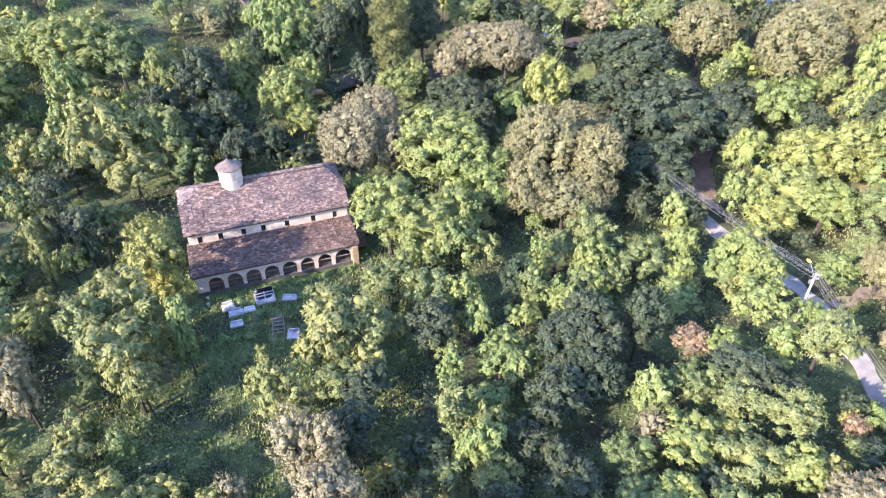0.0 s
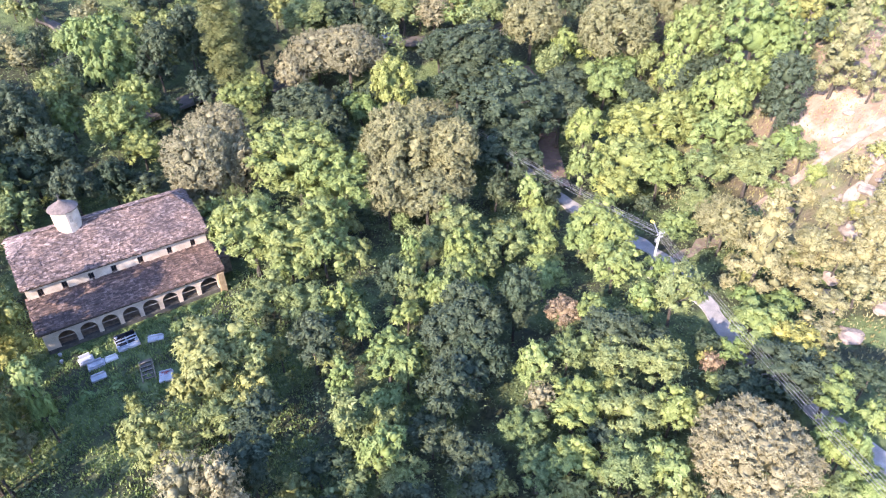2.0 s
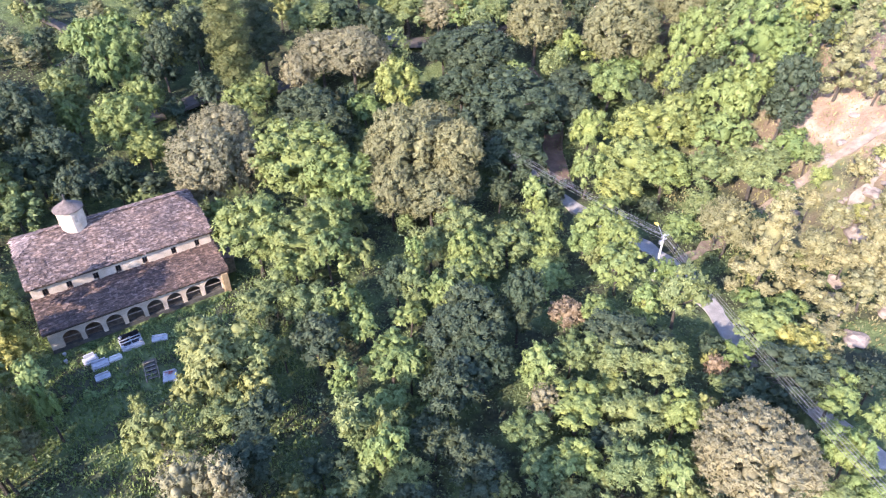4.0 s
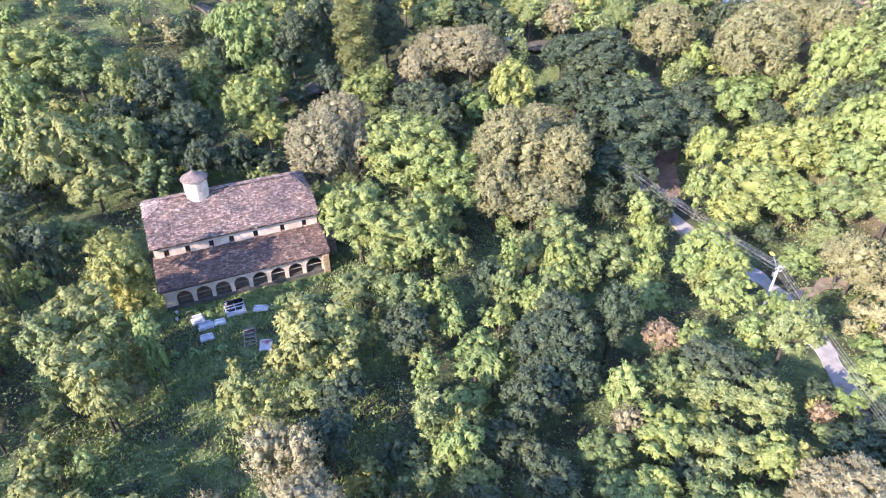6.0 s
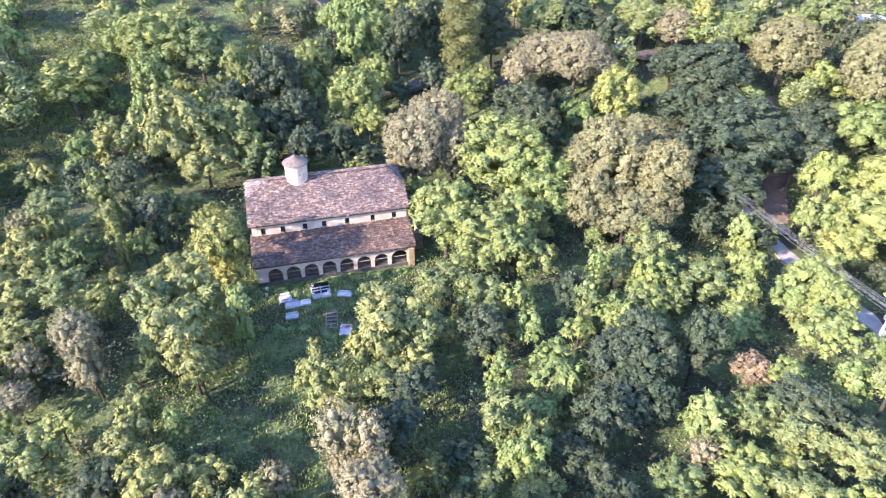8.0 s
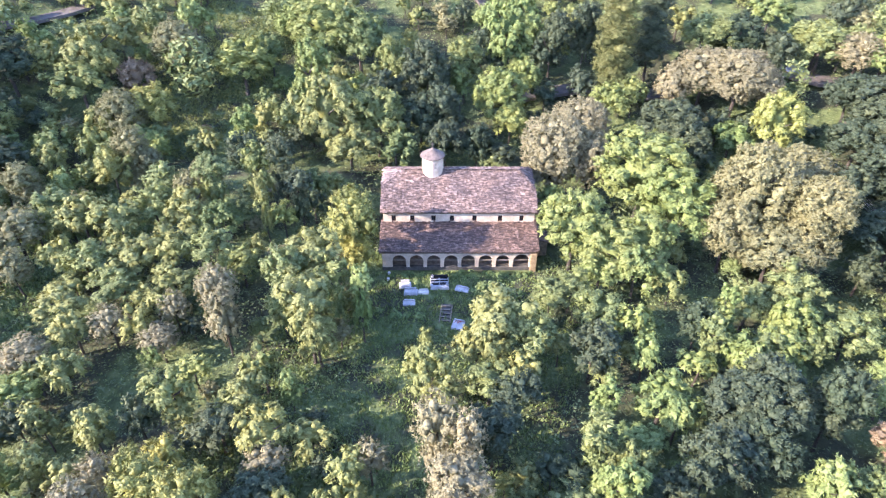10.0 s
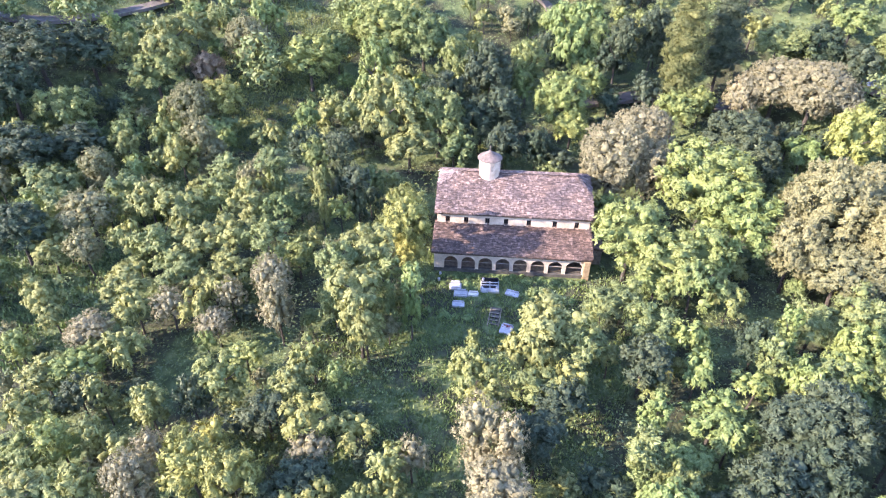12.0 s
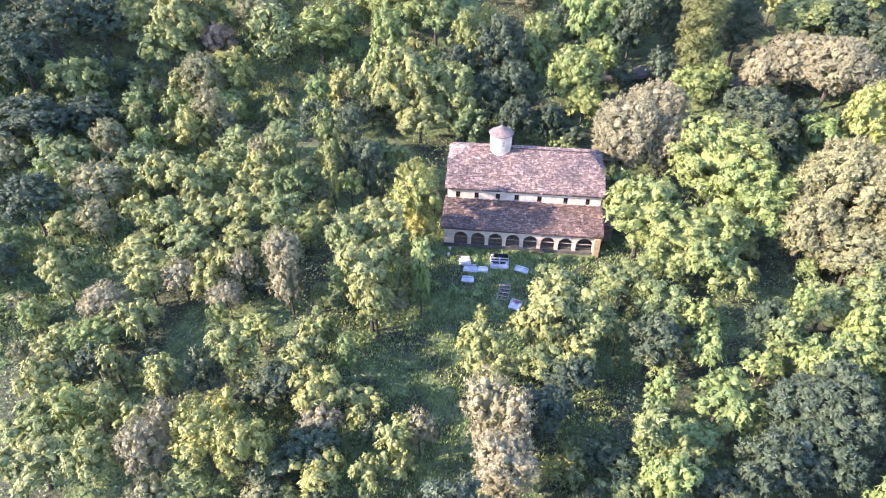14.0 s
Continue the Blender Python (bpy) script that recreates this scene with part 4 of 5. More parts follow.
def far_woods():
    """The closed wood on the hill behind, as one mass of small crowns."""
    g = np.random.default_rng(17)
    verts, faces, base = [], [], 0
    for _ in range(340):
        a, d = radians(g.uniform(-54, 72)), g.uniform(112, 235)
        x, y = -d * math.sin(a), d * math.cos(a)
        r = g.uniform(2.6, 5.2)
        if bare_at(x, y) or any(math.hypot(x - p[0], y - p[1]) < 0.55 * (r + p[2]) for p in STANDING):
            continue
        STANDING.append((x, y, r))
        n = 640
        lobe = unit(g.normal(size=(14, 3)) + (0, 0, 0.5)) * 0.62
        e = unit(g.normal(size=(n, 3)) + (0, 0, 0.25))
        at = (lobe[g.integers(0, 14, n)] + e * g.uniform(0.25, 0.45, (n, 1))) * (r, r, r * 1.15) + (x, y, ground_z(x, y) + 1.3 * r + 1)
        q = leaves_at(at, unit(e + g.normal(scale=0.4, size=(n, 3))), r * g.uniform(0.06, 0.12, n), g)
        verts.append(q)
        faces.append(np.arange(len(q)).reshape(-1, 3) + base)
        base += len(q)
    ob = mesh_part("far_woods", np.concatenate(verts).tolist(), np.concatenate(faces).tolist(), LEAF["green"])
    return tagged(ob, "closed green wood on the far hillside", "woods", kind="stuff")


far_woods()


# ---------------------------------------------------------------- church
PORCH, EAVE, PORCH_TOP, UPPER_EAVE, RIDGE = 4.27, 3.18, 4.62, 6.52, 9.38
DEEP, LONG, START = 5.71, 19.0, -0.75
BACK = PORCH + 2 * DEEP


def slab_field(corners, name, parent, seed, label, mat=None):
    """Overlapping rough stone slabs, row upon row, over a four-sided roof plane: eave left, eave right, top right, top left."""
    el, er, tr, tl = [Vector(c) for c in corners]
    normal = (er - el).cross(tl - el).normalized()
    up = normal.cross((er - el).normalized())
    g = random.Random(seed)
    height = max((tl - el).dot(up), (tr - er).dot(up))
    verts, faces = [], []
    rows = int(height / 0.17)
    for k in range(rows + 1):
        t = k / rows
        a, b = el.lerp(tl, t), er.lerp(tr, t)
        length, at = (b - a).length, g.uniform(-0.3, 0)
        along = (b - a).normalized() if length > 0.01 else (er - el).normalized()
        while at < length - 0.05:
            w = g.uniform(0.14, 0.46)
            x0, x1 = max(at, -0.05), min(at + w - 0.02, length + 0.05)
            at += w
            if x1 - x0 < 0.08:
                continue
            low, tilt, thick = g.uniform(-0.14, 0.09), g.uniform(-0.02, 0.06), g.uniform(0.03, 0.08)
            skew = g.uniform(-0.05, 0.13)
            deep = 0.42
            base = a + along * x0 + normal * (0.05 + tilt)
            i, wide = len(verts), x1 - x0
            cut0, cut1 = g.uniform(0, 0.3), g.uniform(0, 0.3)
            flat = [(cut0 * wide, low), (wide * (1 - cut1), low + g.uniform(-0.10, 0.10)), (wide, low + 0.14), (wide, deep), (0, deep), (0, low + g.uniform(0.08, 0.16))]
            for h in (thick, 0.0):
                for (fx, fy) in flat:
                    verts.append(base + along * (fx + skew * fy / deep) + up * (fy - skew * fx / wide) + normal * (h - 0.07 * fy / deep))
            faces.append(tuple(range(i, i + 6)))
            faces += [(i + q, i + 6 + q, i + 6 + (q + 1) % 6, i + (q + 1) % 6) for q in range(6)]
    ob = mesh_part(name, verts, faces, mat or SLAB, parent, label)
    return tagged(ob, kind="stuff")


def slope(bm, pts, thick):
    """A flat slab under the roof stones."""
    top = [bm.verts.new(p) for p in pts]
    low = [bm.verts.new(Vector(p) - Vector((0, 0, thick))) for p in pts]
    bm.faces.new(top)
    bm.faces.new(low[::-1])
    n = len(pts)
    for k in range(n):
        bm.faces.new((top[k], low[k], low[(k + 1) % n], top[(k + 1) % n]))


def wall_with_holes(bm, x0, x1, z0, z1, y0, y1, holes):
    """A wall along x from y0 to y1 thick, in one piece, with rectangular holes (x0, x1, z0, z1) right through it."""
    xs = sorted({x0, x1, *(h[0] for h in holes), *(h[1] for h in holes)})
    zs = sorted({z0, z1, *(h[2] for h in holes), *(h[3] for h in holes)})
    grid = {(i, j): bm.verts.new((x, y0, z)) for i, x in enumerate(xs) for j, z in enumerate(zs)}
    for i in range(len(xs) - 1):
        for j in range(len(zs) - 1):
            mx, mz = (xs[i] + xs[i + 1]) / 2, (zs[j] + zs[j + 1]) / 2
            if not any(h[0] < mx < h[1] and h[2] < mz < h[3] for h in holes):
                bm.faces.new((grid[i, j], grid[i + 1, j], grid[i + 1, j + 1], grid[i, j + 1]))
    front = bm.faces[:]
    made = bmesh.ops.extrude_face_region(bm, geom=front, use_keep_orig=True)["geom"]
    bmesh.ops.translate(bm, vec=(0, y1 - y0, 0), verts=[v for v in made if isinstance(v, bmesh.types.BMVert)])
    bmesh.ops.recalc_face_normals(bm, faces=bm.faces)


ARCHES = [(0.55 + 2.22 * k, 1.75) for k in range(7)] + [(0.55 + 2.22 * 7, 2.05)]
WINDOWS = [0.33, 2.75, 5.52, 7.95, 10.9, 14.25, 17.05]


def build_church():
    church = tagged(new("church"), "old stone basilica with slab roof, small dome and arcaded porch", "church")
    church.matrix_world = pose(CHURCH_X, CHURCH_Y, 0, 0, 0, 20.71)
    # porch arcade: piers, arch rings and spandrels
    bm = bmesh.new()
    spring, low = 1.5, 0.5
    at = START
    for x, w in ARCHES:
        box(bm, at, x, 0, 0.38, low, EAVE - 0.25)
        n = 14
        ring = [(x + w / 2 - w / 2 * math.cos(math.pi * k / n), spring + w / 2 * math.sin(math.pi * k / n)) for k in range(n + 1)]
        for k in range(n):
            (xa, za), (xb, zb) = ring[k], ring[k + 1]
            quad = [bm.verts.new(p) for y in (0, 0.38) for p in ((xa, y, za), (xb, y, zb), (xb, y, EAVE - 0.25), (xa, y, EAVE - 0.25))]
            a, b, c, d, e, f, g, h = quad
            for face in ((a, b, c, d), (h, g, f, e), (a, e, f, b), (d, c, g, h)):
                bm.faces.new(face)
        at = x + w
    box(bm, at, LONG, 0, 0.38, low, EAVE - 0.25)
    part("arcade", bm, PLASTER, church, "whitewashed arcade of round arches")
    for x, w in ARCHES:
        bm = bmesh.new()
        rod(bm, (x - 0.02, 0.19, spring), (x + w + 0.02, 0.19, spring), 0.045, 0.045, 6)
        part("tie_rod", bm, PALEWOOD, church)
    bm = bmesh.new()
    box(bm, START - 0.05, LONG + 0.05, -0.06, 0.5, -0.5, low, 0.03)
    part("parapet", bm, MOSSY, church, "low rubble wall under the arches")
    bm = bmesh.new()
    box(bm, LONG - 0.75, LONG + 0.06, -0.45, 0.55, -0.5, EAVE - 0.3, 0.06)
    part("corner_pier", bm, OCHRE, church, "ochre rubble corner pier")
    bm = bmesh.new()
    box(bm, START, START + 0.45, 0.51, BACK - 0.5, -0.5, EAVE - 0.2)
    part("end_wall", bm, STONE, church)
    bm = bmesh.new()
    box(bm, LONG - 0.5, LONG, 0.56, BACK - 0.5, -0.5, EAVE - 0.2)
    part("end_wall", bm, STONE, church)
    bm = bmesh.new()
    box(bm, START + 0.45, LONG - 0.5, 0.51, PORCH - 0.01, -0.4, 0.12)
    part("porch_floor", bm, STONE, church)
    # nave
    bm = bmesh.new()
    holes = [(x, x + 0.58, PORCH_TOP + 0.14, PORCH_TOP + 1.06) for x in WINDOWS]
    wall_with_holes(bm, START, LONG, -0.4, UPPER_EAVE - 0.1, PORCH, PORCH + 0.7, holes)
    part("nave_wall", bm, PLASTER, church, "whitewashed clerestory wall")
    bm = bmesh.new()
    box(bm, START, LONG, BACK - 0.5, BACK, -0.5, UPPER_EAVE - 0.1)
    part("rear_wall", bm, STONE, church)
    for x, h, cut in ((START, 0.5, 1.9), (LONG - 0.5, 0.5, 3.0)):
        bm = bmesh.new()
        pts = [(PORCH + 0.7, EAVE - 0.2), (BACK - 0.5, EAVE - 0.2), (BACK - 0.5, UPPER_EAVE - 0.1), (PORCH + DEEP + cut, RIDGE - 0.5 * cut - 0.35), (PORCH + DEEP - cut, RIDGE - 0.5 * cut - 0.35), (PORCH + 0.7, UPPER_EAVE - 0.1)]
        a = [bm.verts.new((x, y, z)) for y, z in pts]
        b = [bm.verts.new((x + h, y, z)) for y, z in pts]
        bm.faces.new(a[::-1])
        bm.faces.new(b)
        for k in range(6):
            bm.faces.new((a[k], a[(k + 1) % 6], b[(k + 1) % 6], b[k]))
        part("gable_wall", bm, STONE, church)
    for x in WINDOWS:
        bm = bmesh.new()
        box(bm, x, x + 0.58, PORCH + 0.3, PORCH + 0.34, PORCH_TOP + 0.14, PORCH_TOP + 1.06)
        window = part("window", bm, GLASS, church, "small dark clerestory window")
        bm = bmesh.new()
        for x0, x1, z0, z1 in ((x, x + 0.06, 0.14, 1.06), (x + 0.52, x + 0.58, 0.14, 1.06), (x + 0.06, x + 0.52, 0.14, 0.20), (x + 0.06, x + 0.52, 1.0, 1.06), (x + 0.27, x + 0.31, 0.20, 1.0)):
            box(bm, x0, x1, PORCH + 0.24, PORCH + 0.298, PORCH_TOP + z0, PORCH_TOP + z1)
        part("window_frame", bm, DARKWOOD, window)
    # door and windows inside the porch
    for x, w, h in ((3.0, 0.9, 1.5), (7.3, 0.9, 1.5), (15.6, 0.9, 1.5)):
        bm = bmesh.new()
        box(bm, x, x + w, PORCH - 0.06, PORCH - 0.003, 1.0, 1.0 + h)
        part("porch_window", bm, GLASS, church)
    bm = bmesh.new()
    box(bm, 11.8, 13.2, PORCH - 0.1, PORCH - 0.003, 0.12, 2.4, 0.02)
    part("door", bm, DARKWOOD, church, "dark wooden double door in the porch")
    # roofs: boards under, stones above
    o = 0.35
    fall = (PORCH_TOP - EAVE) / PORCH
    pl = [(START - 0.3, -o, EAVE - o * fall), (LONG + 0.25, -o, EAVE - o * fall), (LONG + 0.25, PORCH - 0.003, PORCH_TOP), (START - 0.3, PORCH - 0.003, PORCH_TOP)]
    bm = bmesh.new()
    slope(bm, pl, 0.16)
    part("porch_roof_deck", bm, DARKWOOD, church)
    slab_field(pl, "porch_roof_covering", church, 21, "grey-brown stone slabs of the lower roof", BROWNSLAB)
    mid, rise = PORCH + DEEP, (RIDGE - UPPER_EAVE) / DEEP
    r0, r1, cut, cut_right = START + 2.6, LONG - 1.8, 2.3, 3.0
    front_y, back_y = PORCH - o, BACK + o
    e = UPPER_EAVE - o * rise
    l, r = START - 0.3, LONG + 0.3
    zc, zr = RIDGE - cut * rise, RIDGE - cut_right * rise
    front = [(l, front_y, e), (r, front_y, e), (r, mid - cut_right, zr), (r1, mid, RIDGE), (r0, mid, RIDGE), (l, mid - cut, zc)]
    back = [(r, back_y, e), (l, back_y, e), (l, mid + cut, zc), (r0, mid, RIDGE), (r1, mid, RIDGE), (r, mid + cut_right, zr)]
    left = [(l, mid + cut, zc), (l, mid - cut, zc), (r0, mid, RIDGE)]
    right = [(r, mid - cut_right, zr), (r, mid + cut_right, zr), (r1, mid, RIDGE)]
    bm = bmesh.new()
    for pts in (front, back, left, right):
        slope(bm, pts, 0.18)
    part("main_roof_deck", bm, DARKWOOD, church)
    slab_field([front[0], front[1], front[2], front[5]], "main_roof_covering", church, 22, "weathered pinkish-grey stone slabs of the main roof")
    slab_field([front[5], front[2], front[3], front[4]], "main_roof_covering", church, 23, "weathered pinkish-grey stone slabs of the main roof")
    slab_field([back[0], back[1], back[2], back[5]], "main_roof_covering", church, 24, "weathered pinkish-grey stone slabs of the main roof")
    slab_field([back[5], back[2], back[3], back[4]], "main_roof_covering", church, 25, "weathered pinkish-grey stone slabs of the main roof")
    slab_field([left[0], left[1], left[2], left[2]], "hip_covering", church, 26, "pale stone slabs on the clipped gable", PALESLAB)
    slab_field([right[0], right[1], right[2], right[2]], "hip_covering", church, 27, "stone slabs on the clipped gable")
    bm = bmesh.new()
    g = random.Random(5)
    x = r0
    while x < r1:
        w = g.uniform(0.4, 0.6)
        box(bm, x, x + w - 0.02, mid - 0.22, mid + 0.22, RIDGE + 0.04, RIDGE + 0.13 + g.uniform(0, 0.04), 0.02)
        x += w
    tagged(part("ridge_capping", bm, SLAB, church), kind="stuff")
    # dome
    cx, cy, rad = 5.7, mid, 1.42
    bm = bmesh.new()
    bmesh.ops.create_cone(bm, cap_ends=True, segments=12, radius1=rad, radius2=rad, depth=3.2, matrix=Matrix.Translation((cx, cy, RIDGE + 0.375)))
    drum = part("drum", bm, PLASTER, church, "whitewashed twelve-sided drum")
    for k in (0, 3, 6, 9):
        bm = bmesh.new()
        box(bm, -0.16, 0.16, -0.03, 0.03, 0, 0.8)
        w = part("drum_window", bm, PALEWOOD, drum)
        a = radians(k * 30 + 15)
        w.matrix_local = Matrix.Translation((cx + math.cos(a) * (rad * 0.966 + 0.012), cy + math.sin(a) * (rad * 0.966 + 0.012), RIDGE + 0.75)) @ pose(0, 0, 0, 0, 0, math.degrees(a) + 90)
    bm = bmesh.new()
    bmesh.ops.create_cone(bm, cap_ends=True, segments=24, radius1=rad + 0.08, radius2=rad + 0.14, depth=0.14, matrix=Matrix.Translation((cx, cy, RIDGE + 2.05)))
    part("cornice", bm, PLASTER, church)
    base = RIDGE + 2.122
    profile = [(rad + 0.22, 0.0), (rad + 0.21, 0.08), (1.22, 0.34), (0.78, 0.58), (0.38, 0.84), (0.16, 1.06), (0.0, 1.10)]
    verts, faces = [], []
    for q, (pr, pz) in enumerate(profile):
        for k in range(20):
            a = k * math.pi / 10
            verts.append((cx + pr * math.cos(a), cy + pr * math.sin(a), base + pz))
            if q:
                i, j = q * 20 + k, q * 20 + (k + 1) % 20
                faces.append((i - 20, j - 20, j, i))
    faces.append(tuple(range(19, -1, -1)))
    part_ob = mesh_part("dome_roof", verts, faces, plain("dome_slate", (0.10, 0.078, 0.066), (0.19, 0.15, 0.13), 2.0, 0.85, 0.6, 0.0, 8.0), church, "low conical dome roof of stone slabs")
    bm = bmesh.new()
    box(bm, cx - 0.09, cx + 0.09, cy - 0.09, cy + 0.09, base + 1.02, base + 1.22, 0.02)
    rod(bm, (cx, cy, base + 1.20), (cx, cy, base + 1.80), 0.08, 0.06, 6)
    rod(bm, (cx - 0.2, cy, base + 1.58), (cx + 0.2, cy, base + 1.58), 0.045, 0.045, 6)
    part("cross", bm, MOSSY, church, "small dark stone cross")
    # apse and lean-to at the far end
    bm = bmesh.new()
    bmesh.ops.create_cone(bm, cap_ends=True, segments=16, radius1=1.9, radius2=1.9, depth=4.4, matrix=Matrix.Translation((LONG + 0.1, mid, 1.8)))
    part("apse", bm, STONE, church)
    bm = bmesh.new()
    bmesh.ops.create_cone(bm, cap_ends=True, segments=16, radius1=2.2, radius2=0.1, depth=1.1, matrix=Matrix.Translation((LONG + 0.1, mid, 4.553)))
    part("apse_roof", bm, SLAB, church)
    bm = bmesh.new()
    box(bm, LONG + 0.003, LONG + 1.9, 3.2, 6.6, -0.5, 2.2)
    part("annex", bm, STONE, church, "low stone annex")
    bm = bmesh.new()
    slope(bm, [(LONG + 0.003, 3.0, 2.75), (LONG + 2.1, 3.0, 2.35), (LONG + 2.1, 6.8, 2.35), (LONG + 0.003, 6.8, 2.75)], 0.14)
    part("annex_roof", bm, SLAB, church)
    return church


build_church()


# ---------------------------------------------------------------- graveyard in front of the church
GRAVE = Matrix.Translation((CHURCH_X, CHURCH_Y, 0)) @ pose(0, 0, 0, 0, 0, 20.71)


def stand(ob, u, v, turn=0.0, lift=0.0):
    """Stands a thing at a place given along and in front of the church."""
    p = GRAVE @ Vector((u, v, 0))
    ob.matrix_world = pose(p.x, p.y, ground_z(p.x, p.y) + lift, 0, 0, 20.71 + turn)
    return ob


def marble_tomb(u, v, wide, deep, turn, label, top, headstone):
    tomb = tagged(new("tomb"), label, "grave", "graves before the porch")
    bm = bmesh.new()
    box(bm, -wide / 2, wide / 2, -deep / 2, deep / 2, -0.2, 0.28, 0.03)
    part("plinth", bm, MARBLE, tomb)
    bm = bmesh.new()
    box(bm, -wide / 2 + 0.14, wide / 2 - 0.14, -deep / 2 + 0.14, deep / 2 - 0.3, 0.283, 0.42, 0.03)
    part("cover_slab", bm, top, tomb)
    bm = bmesh.new()
    box(bm, -wide / 2 + 0.2, wide / 2 - 0.2, deep / 2 - 0.26, deep / 2 - 0.12, 0.283, 0.283 + headstone, 0.03)
    part("headstone", bm, top, tomb)
    return stand(tomb, u, v, turn)


def vase(u, v, lift, turn=0.0, parent_label="white marble vase beside a grave"):
    pot = tagged(new("vase"), parent_label, "vase", "grave vases")
    profile = [(0.09, 0), (0.14, 0.02), (0.10, 0.08), (0.17, 0.24), (0.19, 0.34), (0.15, 0.42), (0.18, 0.45), (0.13, 0.45), (0.0, 0.42)]
    verts, faces = [], []
    for q, (r, z) in enumerate(profile):
        for k in range(12):
            verts.append((r * math.cos(k * math.pi / 6), r * math.sin(k * math.pi / 6), z))
            if q:
                i, j = q * 12 + k, q * 12 + (k + 1) % 12
                faces.append((i - 12, j - 12, j, i))
    mesh_part("pot", verts, faces, MARBLE, pot)
    return stand(pot, u, v, turn, lift)


marble_tomb(2.3, -3.35, 1.5, 1.1, 4, "white marble grave with a low slab headstone", MARBLE, 0.5)
marble_tomb(3.05, -4.7, 1.7, 1.1, 0, "white marble grave with a stepped cover", MARBLE, 0.35)
double = tagged(new("tomb"), "white marble double grave with black granite covers", "grave", "graves before the porch")
bm = bmesh.new()
box(bm, -1.15, 1.15, -1.1, 1.12, -0.2, 0.3, 0.03)
part("plinth", bm, MARBLE, double)
for x0, x1 in ((-1.05, -0.07), (0.07, 1.05)):
    bm = bmesh.new()
    box(bm, x0, x1, -0.55, 0.85, 0.303, 0.42, 0.02)
    part("cover_slab", bm, BLACK, double, "polished black granite cover")
bm = bmesh.new()
box(bm, -1.1, 1.1, 0.93, 1.08, 0.303, 0.80, 0.03)
part("headstone", bm, BLACK, double, "black granite headstone")
for y0, y1, z0 in ((-1.0, -0.78, 0.303), (-0.70, -0.56, 0.303), (-0.12, 0.02, 0.423), (0.42, 0.54, 0.423)):
    bm = bmesh.new()
    box(bm, -1.1, 1.1, y0, y1, z0, z0 + 0.1, 0.02)
    part("step", bm, MARBLE, double)
stand(double, 6.6, -3.0, 2)
vase(5.62, -3.9, 0.3)
vase(7.55, -3.7, 0.3)
vase(5.7, -2.05, 0.3)
vase(0.15, -1.0, 0.0)
vase(0.1, -2.2, 0.0)


def grave_slab(u, v, wide, deep, turn, mat, label, tilt=0.0):
    """A single thick slab with worn edges and a low kerb round it."""
    slab = tagged(new("grave_slab"), label, "grave", "lying grave slabs")
    bm = bmesh.new()
    box(bm, -wide / 2, wide / 2, -deep / 2, deep / 2, -0.2, 0.22, 0.05, pose(0, 0, 0.02, tilt, tilt * 0.6, 0))
    part("stone", bm, mat, slab)
    bm = bmesh.new()
    box(bm, -wide / 2 + 0.1, wide / 2 - 0.1, deep / 2 - 0.2, deep / 2 - 0.04, 0.2, 0.42, 0.03, pose(0, 0, 0.02, tilt, tilt * 0.6, 0))
    part("headpiece", bm, mat, slab)
    return stand(slab, u, v, turn)


grave_slab(9.4, -4.1, 1.7, 0.85, -16, MARBLE, "pale worn grave slab lying askew in weeds", 4)
grave_slab(4.6, -4.6, 1.3, 0.7, 0, CONCRETE, "grey concrete grave kerb between two tombs")
grave_slab(2.9, -6.7, 1.5, 0.9, 0, MARBLE, "small whitish grave slab in the grass")
grave_slab(8.75, -10.6, 1.4, 1.5, -14, MARBLE, "white marble grave slab with faded red flowers")


def flowers(u, v, lift):
    bunch = tagged(new("flower_bunch"), "faded red flowers on a white slab", "flowers")
    g = np.random.default_rng(12)
    at = g.normal(scale=(0.22, 0.16, 0.05), size=(70, 3)) + (0, 0, 0.1)
    q = leaves_at(at, unit(g.normal(size=(70, 3)) + (0, 0, 1.2)), g.uniform(0.04, 0.09, 70), g)
    mesh_part("petals", q.tolist(), np.arange(len(q)).reshape(-1, 3).tolist(), plain("red_petals", (0.35, 0.06, 0.07), (0.55, 0.16, 0.15), 8, 0.7), bunch)
    return stand(bunch, u, v, 0, lift)


flowers(8.85, -10.2, 0.24)


def stairs():
    """Five rough steps of old stone leading down through the grass."""
    flight = tagged(new("stone_steps"), "five dark worn stone steps set into the grass", "steps")
    for k in range(5):
        bm = bmesh.new()
        top = 0.34 - 0.06 * k
        box(bm, -0.55, 0.55, -0.58 * k - 0.46, -0.58 * k, -0.3, top, 0.04, pose(0, 0, 0, 0, 0, (-1) ** k * 1.5))
        tread = part("step", bm, MOSSY, flight)
        bm = bmesh.new()
        box(bm, -0.53, 0.53, -0.58 * k - 0.46, -0.58 * k - 0.36, top + 0.002, top + 0.03, 0.005, pose(0, 0, 0, 0, 0, (-1) ** k * 1.5))
        part("nosing", bm, STONE, tread, "pale worn edge")
    for x in (-0.7, 0.58):
        bm = bmesh.new()
        box(bm, x, x + 0.12, -3.1, 0.1, -0.2, 0.22, 0.03)
        part("kerb", bm, STONE, flight)
    return stand(flight, 7.5, -7.1, -6)


stairs()


